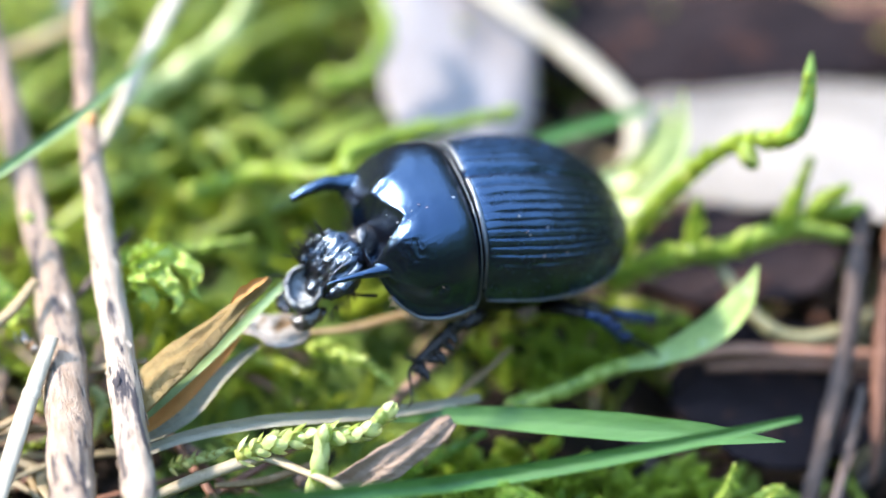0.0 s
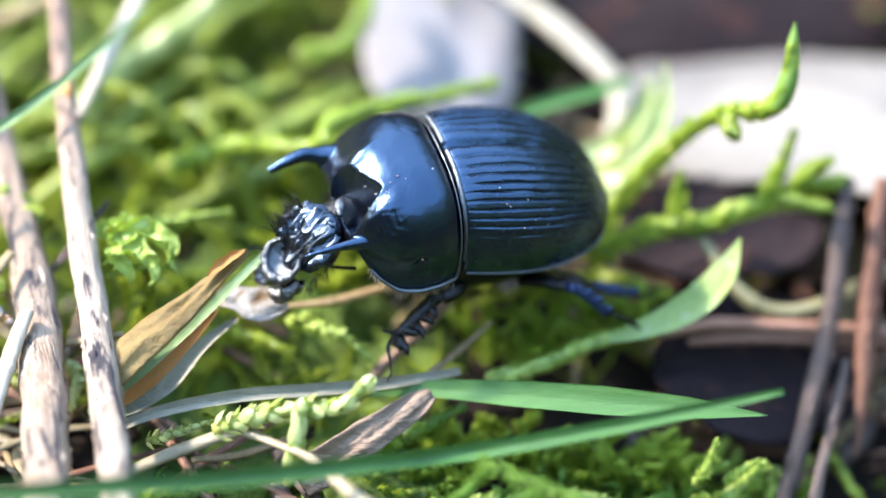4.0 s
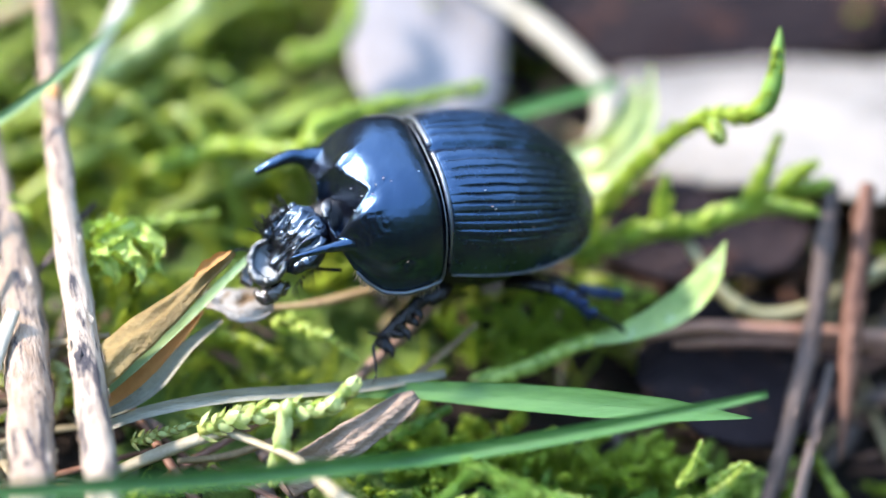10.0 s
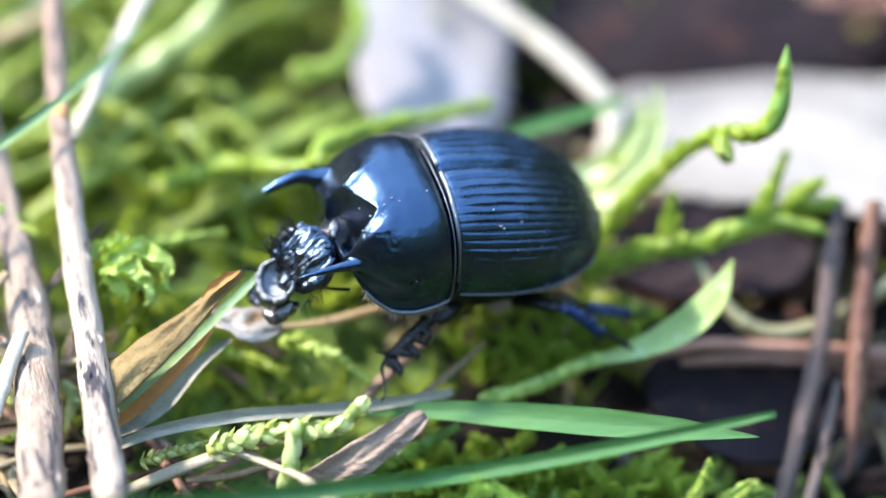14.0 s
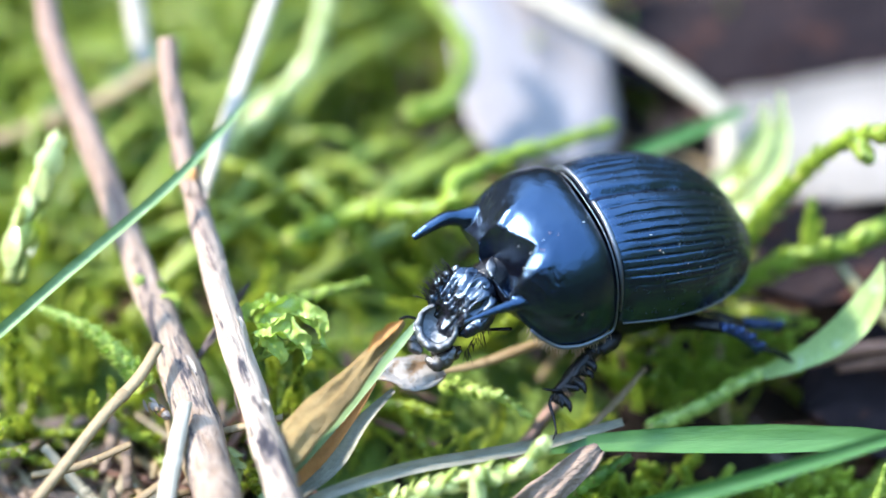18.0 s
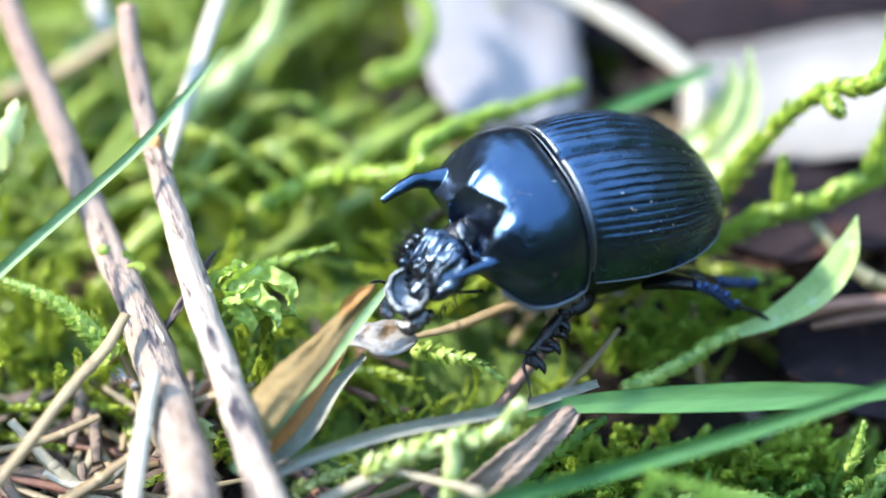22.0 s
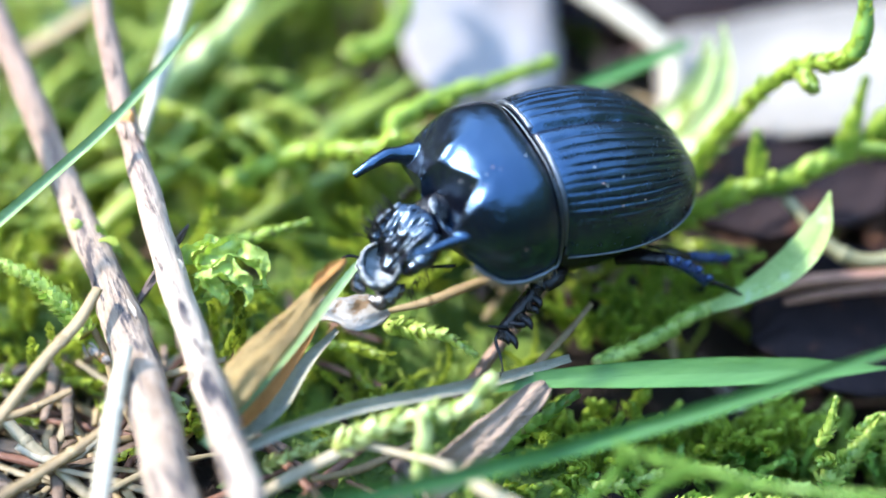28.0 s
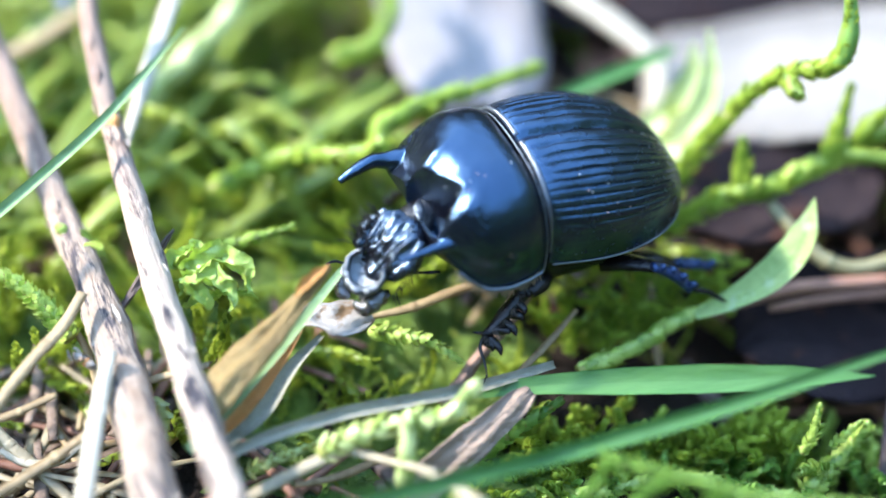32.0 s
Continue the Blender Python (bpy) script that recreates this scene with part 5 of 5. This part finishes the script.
def moss_carpet():
    """The bed of moss: thousands of short shoots in one mesh."""
    rng = random.Random(77)
    kinds = []
    for k in range(7):
        bend = rng.uniform(-1.2, 1.2)
        v, f = shoot_leaves([(0, 0, 0), (bend * 0.5, 0.2, 2.4), (bend * 1.6, 0.5, 4.6), (bend * 3.4, 0.9, 6.0)], 0.62, 58, rng.uniform(0.3, 0.55), 0.4, rng, 0.25, fine=False)
        kinds.append((np.array(v), f))
    verts, faces, n = [], [], 0
    spots = []
    for _ in range(60000):
        if len(spots) >= 2300:
            break
        x, y = rng.uniform(-46, 40), rng.uniform(-26, 52)
        edge = 5.5 - 0.10 * y + 4 * noise.noise(Vector((x * 0.08, y * 0.08, 9)))
        if y > 13:
            edge = -3.5 - 0.12 * (y - 13)
        if x > edge and rng.random() > (0.07 if y < -4 else 0.03 if y > 5 else 0.08):
            continue
        if noise.noise(Vector((x * 0.16, y * 0.16, 2.0))) < (-0.02 if y > 8 else -0.15 if y > -3 else 0.0):
            continue
        if -6 < x < 16 and -18 < y < 0:
            continue
        if math.hypot((x + 8) / 3.4, (y - 23) / 5) < 1:
            continue
        if math.hypot(x + 17.5, y + 9) < 7.5 and rng.random() < 0.6 or math.hypot((x + 26) / 8.5, (y + 4) / 8.5) < 1 and rng.random() < 0.9:
            continue
        spots.append((x, y))
    for x, y in spots:
        v, f = kinds[rng.randrange(7)]
        near = abs(x + 2) < 14 and -12 < y < 7
        front = -20 < x < 2 and -16 < y < -5
        tall = rng.uniform(0.12, 0.30) if front else rng.uniform(0.35, 0.62) if near else rng.uniform(0.7, 1.35)
        if y > 12:
            tall *= 0.9
        m = Euler((rng.uniform(-1.2, 1.2), rng.uniform(-1.2, 1.2), rng.uniform(0, 6.28))).to_matrix()
        w = (v * tall) @ np.array(m).T + np.array((x, y, ground_height(x, y) - 0.2))
        verts.append(w)
        faces += [tuple(i + n for i in q) for q in f]
        n += len(w)
    ob = new("moss_carpet", mesh_of("moss_carpet", np.vstack(verts) * MM, faces, MOSS_BED))
    tagged(ob, "deep bed of bright green moss on the forest floor", "moss", kind="stuff")


moss_carpet()


def moss_mat():
    """The felted green layer of old moss between the shoots: one lumpy sheet that dips into the soil at its edge."""
    xs, ys = np.arange(-44, 10, 0.55), np.arange(-18, 50, 0.55)
    verts, faces = [], []
    for y in ys:
        for x in xs:
            edge = 2.5 - 0.10 * y + 4 * noise.noise(Vector((x * 0.08, y * 0.08, 9)))
            if y > 13:
                edge = -4.5 - 0.12 * (y - 13)
            inside = min(1.0, max(0.0, (edge - x) / 4)) * min(1.0, max(0.0, (y + 16) / 3)) * (1.0 if y > 2 else 0.75)
            inside *= 1 - math.exp(-((x + 26) / 7.5) ** 2 - ((y + 4) / 7) ** 2)
            inside *= 1 - math.exp(-((x + 8) / 3.2) ** 2 - ((y - 23) / 4.5) ** 2)
            lump = 2.0 * noise.noise(Vector((x * 0.22, y * 0.22, 3.0))) + 1.1 * noise.noise(Vector((x * 0.7, y * 0.7, 6.0))) + 0.5 * noise.noise(Vector((x * 1.9, y * 1.9, 8.0)))
            verts.append((x, y, ground_height(x, y) - 2.5 + inside * (4.0 + lump)))
    n = len(xs)
    for i in range(len(ys) - 1):
        for j in range(n - 1):
            a = i * n + j
            faces.append((a, a + 1, a + n + 1, a + n))
    ob = new("moss_mat", mesh_of("moss_mat", np.array(verts) * MM, faces, MOSS_FELT))
    tagged(ob, "felted layer of old green moss between shoots", "moss", kind="stuff")


moss_mat()


def moss_cushion(label, corner, du, dv, count, mat, size, seed, tall=2.2, lean=0.7):
    """A mat of short leafy shoots over a patch of ground, as one mesh."""
    rng = random.Random(seed)
    o, du, dv = (np.array(p, float) for p in (corner, du, dv))
    shapes = []
    for _ in range(count):
        p = o + (du - o) * rng.random() + (dv - o) * rng.random()
        d = np.array((rng.uniform(-1, 1) * lean, rng.uniform(-1, 0.6) * lean, 1.0))
        h = tall * rng.uniform(0.6, 1.3)
        bend = np.array((rng.uniform(-1, 1), rng.uniform(-1, 1), -0.4)) * h * 0.4
        shapes.append(shoot_leaves([p - d * h * 0.5, p, p + d * h * 0.5 + bend * 0.4, p + d * h * 0.8 + bend], size, 34, rng.uniform(0.5, 0.9), 0.4, rng, 0.14, fine=size > 0.5))
    v, f = joined(shapes)
    ob = new("moss_cushion", mesh_of("moss_cushion", np.array(v) * MM, f, mat))
    tagged(ob, label, "moss", kind="stuff")


moss_cushion("sparkling wet moss along the front edge", (-1.75, -7.51, -4.59), (16.71, -8.49, -6.16), (-0.66, -3.81, -5.04), 70, MOSS_DEEP, 0.5, 201, 1.7)
moss_cushion("green moss under the grass blades", (-3.98, -4.20, -3.60), (11.37, -5.09, -5.39), (-3.05, -1.35, -3.52), 80, MOSS, 0.7, 202, 2.0)
moss_cushion("green moss in front of a bark chip", (-6.07, -7.91, -3.32), (-0.45, -8.02, -3.94), (-4.03, -4.58, -3.43), 36, MOSS, 0.62, 205, 1.2)
moss_cushion("soft green moss beside the beetle's legs", (0.39, 0.20, -1.86), (9.55, 2.73, -1.07), (0.41, 3.15, -1.34), 46, MOSS, 0.6, 203, 2.0)
moss_cushion("pale moss at the edge of the hollow", (5.97, -4.21, -6.86), (16.61, -4.81, -7.62), (7.51, -2.10, -6.76), 40, MOSS_WET, 0.85, 204, 2.2)


def moss_strands():
    """Long arching leafy stems that rise out of the moss bed, as one mesh."""
    rng = random.Random(55)
    shapes = []
    while len(shapes) < 150:
        x, y = rng.uniform(-42, 6), rng.uniform(7, 46)
        if x > 2 - 0.25 * (y - 7) or math.hypot((x + 8) / 6, (y - 23) / 7) < 1:
            continue
        a, L, up = rng.uniform(0, 6.28), rng.uniform(8, 19), rng.uniform(3, 7.5)
        d = np.array((math.cos(a), math.sin(a), 0.0))
        side = np.array((-d[1], d[0], 0.0)) * rng.uniform(-3, 3)
        p = np.array((x, y, ground_height(x, y)))
        z = np.array((0, 0, 1.0))
        if min(y, (p + d * L * 0.65 + side * 0.6)[1], (p + d * L + side)[1]) < 10 or (p + d * L + side)[0] > 1:
            continue
        shapes.append(shoot_leaves([p, p + d * L * 0.3 + z * up * 0.9, p + d * L * 0.65 + z * up * 1.15 + side * 0.6, p + d * L + z * up * 0.8 + side], rng.uniform(0.8, 1.3), 70, rng.uniform(0.18, 0.4), 0.4, rng, 0.32, fine=False))
    stems = []
    while len(shapes) < 178:
        # pale strands that lie along the slope behind the beetle's head
        x, y = rng.uniform(-30, -5), rng.uniform(9, 26)
        a, L, up = rng.uniform(0.1, 0.9), rng.uniform(8, 14), rng.uniform(3.0, 5.0)
        d, z = np.array((math.cos(a), math.sin(a), 0.0)), np.array((0, 0, 1.0))
        p = np.array((x, y, ground_height(x, y) + 3.0))
        mid = p + d * L * 0.6
        if (p + d * L)[0] > 0 or math.hypot((mid[0] + 8) / 5.5, (mid[1] - 23) / 6) < 1:
            continue
        line = [p, p + d * L * 0.35 + z * up * 0.5, p + d * L * 0.7 + z * up * 0.8, p + d * L + z * up]
        shapes.append(shoot_leaves(line, rng.uniform(0.5, 0.7), 90, rng.uniform(0.1, 0.25), 0.4, rng, 0.36, fine=False))
        stems.append(tube(line, [0.35, 0.55, 0.55, 0.2], n=20, sides=8, rough=0.15))
    v, f = joined(shapes + stems)
    ob = new("moss_strands", mesh_of("moss_strands", np.array(v) * MM, f, MOSS_STRAND))
    tagged(ob, "long pale arching moss stems over the moss bed", "moss", kind="stuff")


moss_strands()


def litter():
    """Fallen needles, straw bits and crumbs over the soil, one mesh a kind."""
    rng = random.Random(31)
    for name, lab, mat, count, lo, hi, r in (("needle_litter", "brown fallen pine needles on the soil", NEEDLE, 420, 6, 16, 0.3), ("straw_litter", "pale broken straw bits on the soil", STRAW_TAN, 260, 4, 12, 0.28), ("bark_litter", "dark broken bark bits on the soil", TWIG_DARK, 260, 2, 6, 0.55)):
        shapes = []
        for _ in range(count):
            x, y = rng.uniform(-42, 42), rng.uniform(-24, 48)
            if -13 < x < 7 and -6 < y < 5 or -5 < x < 26 and -14 < y < 1:
                continue
            a, L, tilt = rng.uniform(0, 6.28), rng.uniform(lo, hi), rng.uniform(-0.15, 0.25)
            d = np.array((math.cos(a), math.sin(a), tilt))
            p = np.array((x, y, ground_height(x, y) + rng.uniform(0.2, 1.4)))
            shapes.append(tube([p - d * L / 2, p + np.array((0, 0, rng.uniform(-0.3, 0.4))), p + d * L / 2], [r * 0.6, r, r * 0.5], n=7, sides=6, flat=0.6, rough=0.2))
        ob = new(name, mesh_of(name, np.array(joined(shapes)[0]) * MM, joined(shapes)[1], mat))
        tagged(ob, lab, "litter", kind="stuff")
    for name, lab, mat, count, r in (("straw_tangle", "tangle of pale broken straw beside the twigs", STRAW, 38, 0.25), ("leaf_tangle", "brown leaf shreds beside the twigs", BARK, 34, 0.34)):
        shapes = []
        for _ in range(count):
            x, y, a = rng.uniform(-32, -20), rng.uniform(-10, 3), rng.uniform(0, 6.28)
            d = np.array((math.cos(a), math.sin(a), rng.uniform(-0.35, 0.35)))
            L = rng.uniform(4, 9)
            p = np.array((x, y, ground_height(x, y) + rng.uniform(0.4, 2.4)))
            side = np.array((-d[1], d[0], 0.3)) * rng.uniform(-0.8, 0.8)
            shapes.append(tube([p - d * L / 2, p + side, p + d * L / 2], [r * 0.5, r, r * 0.6], n=12, sides=7, flat=0.4, rough=0.3))
        ob = new(name, mesh_of(name, np.array(joined(shapes)[0]) * MM, joined(shapes)[1], mat))
        tagged(ob, lab, "litter", kind="stuff")


litter()


# ---- what moves ----
def motions():
    """The beetle holds still on its moss for the whole clip."""
    walk(BODY, [(0.0, BODY.matrix_world.copy()), (32.0, BODY.matrix_world.copy())])


motions()
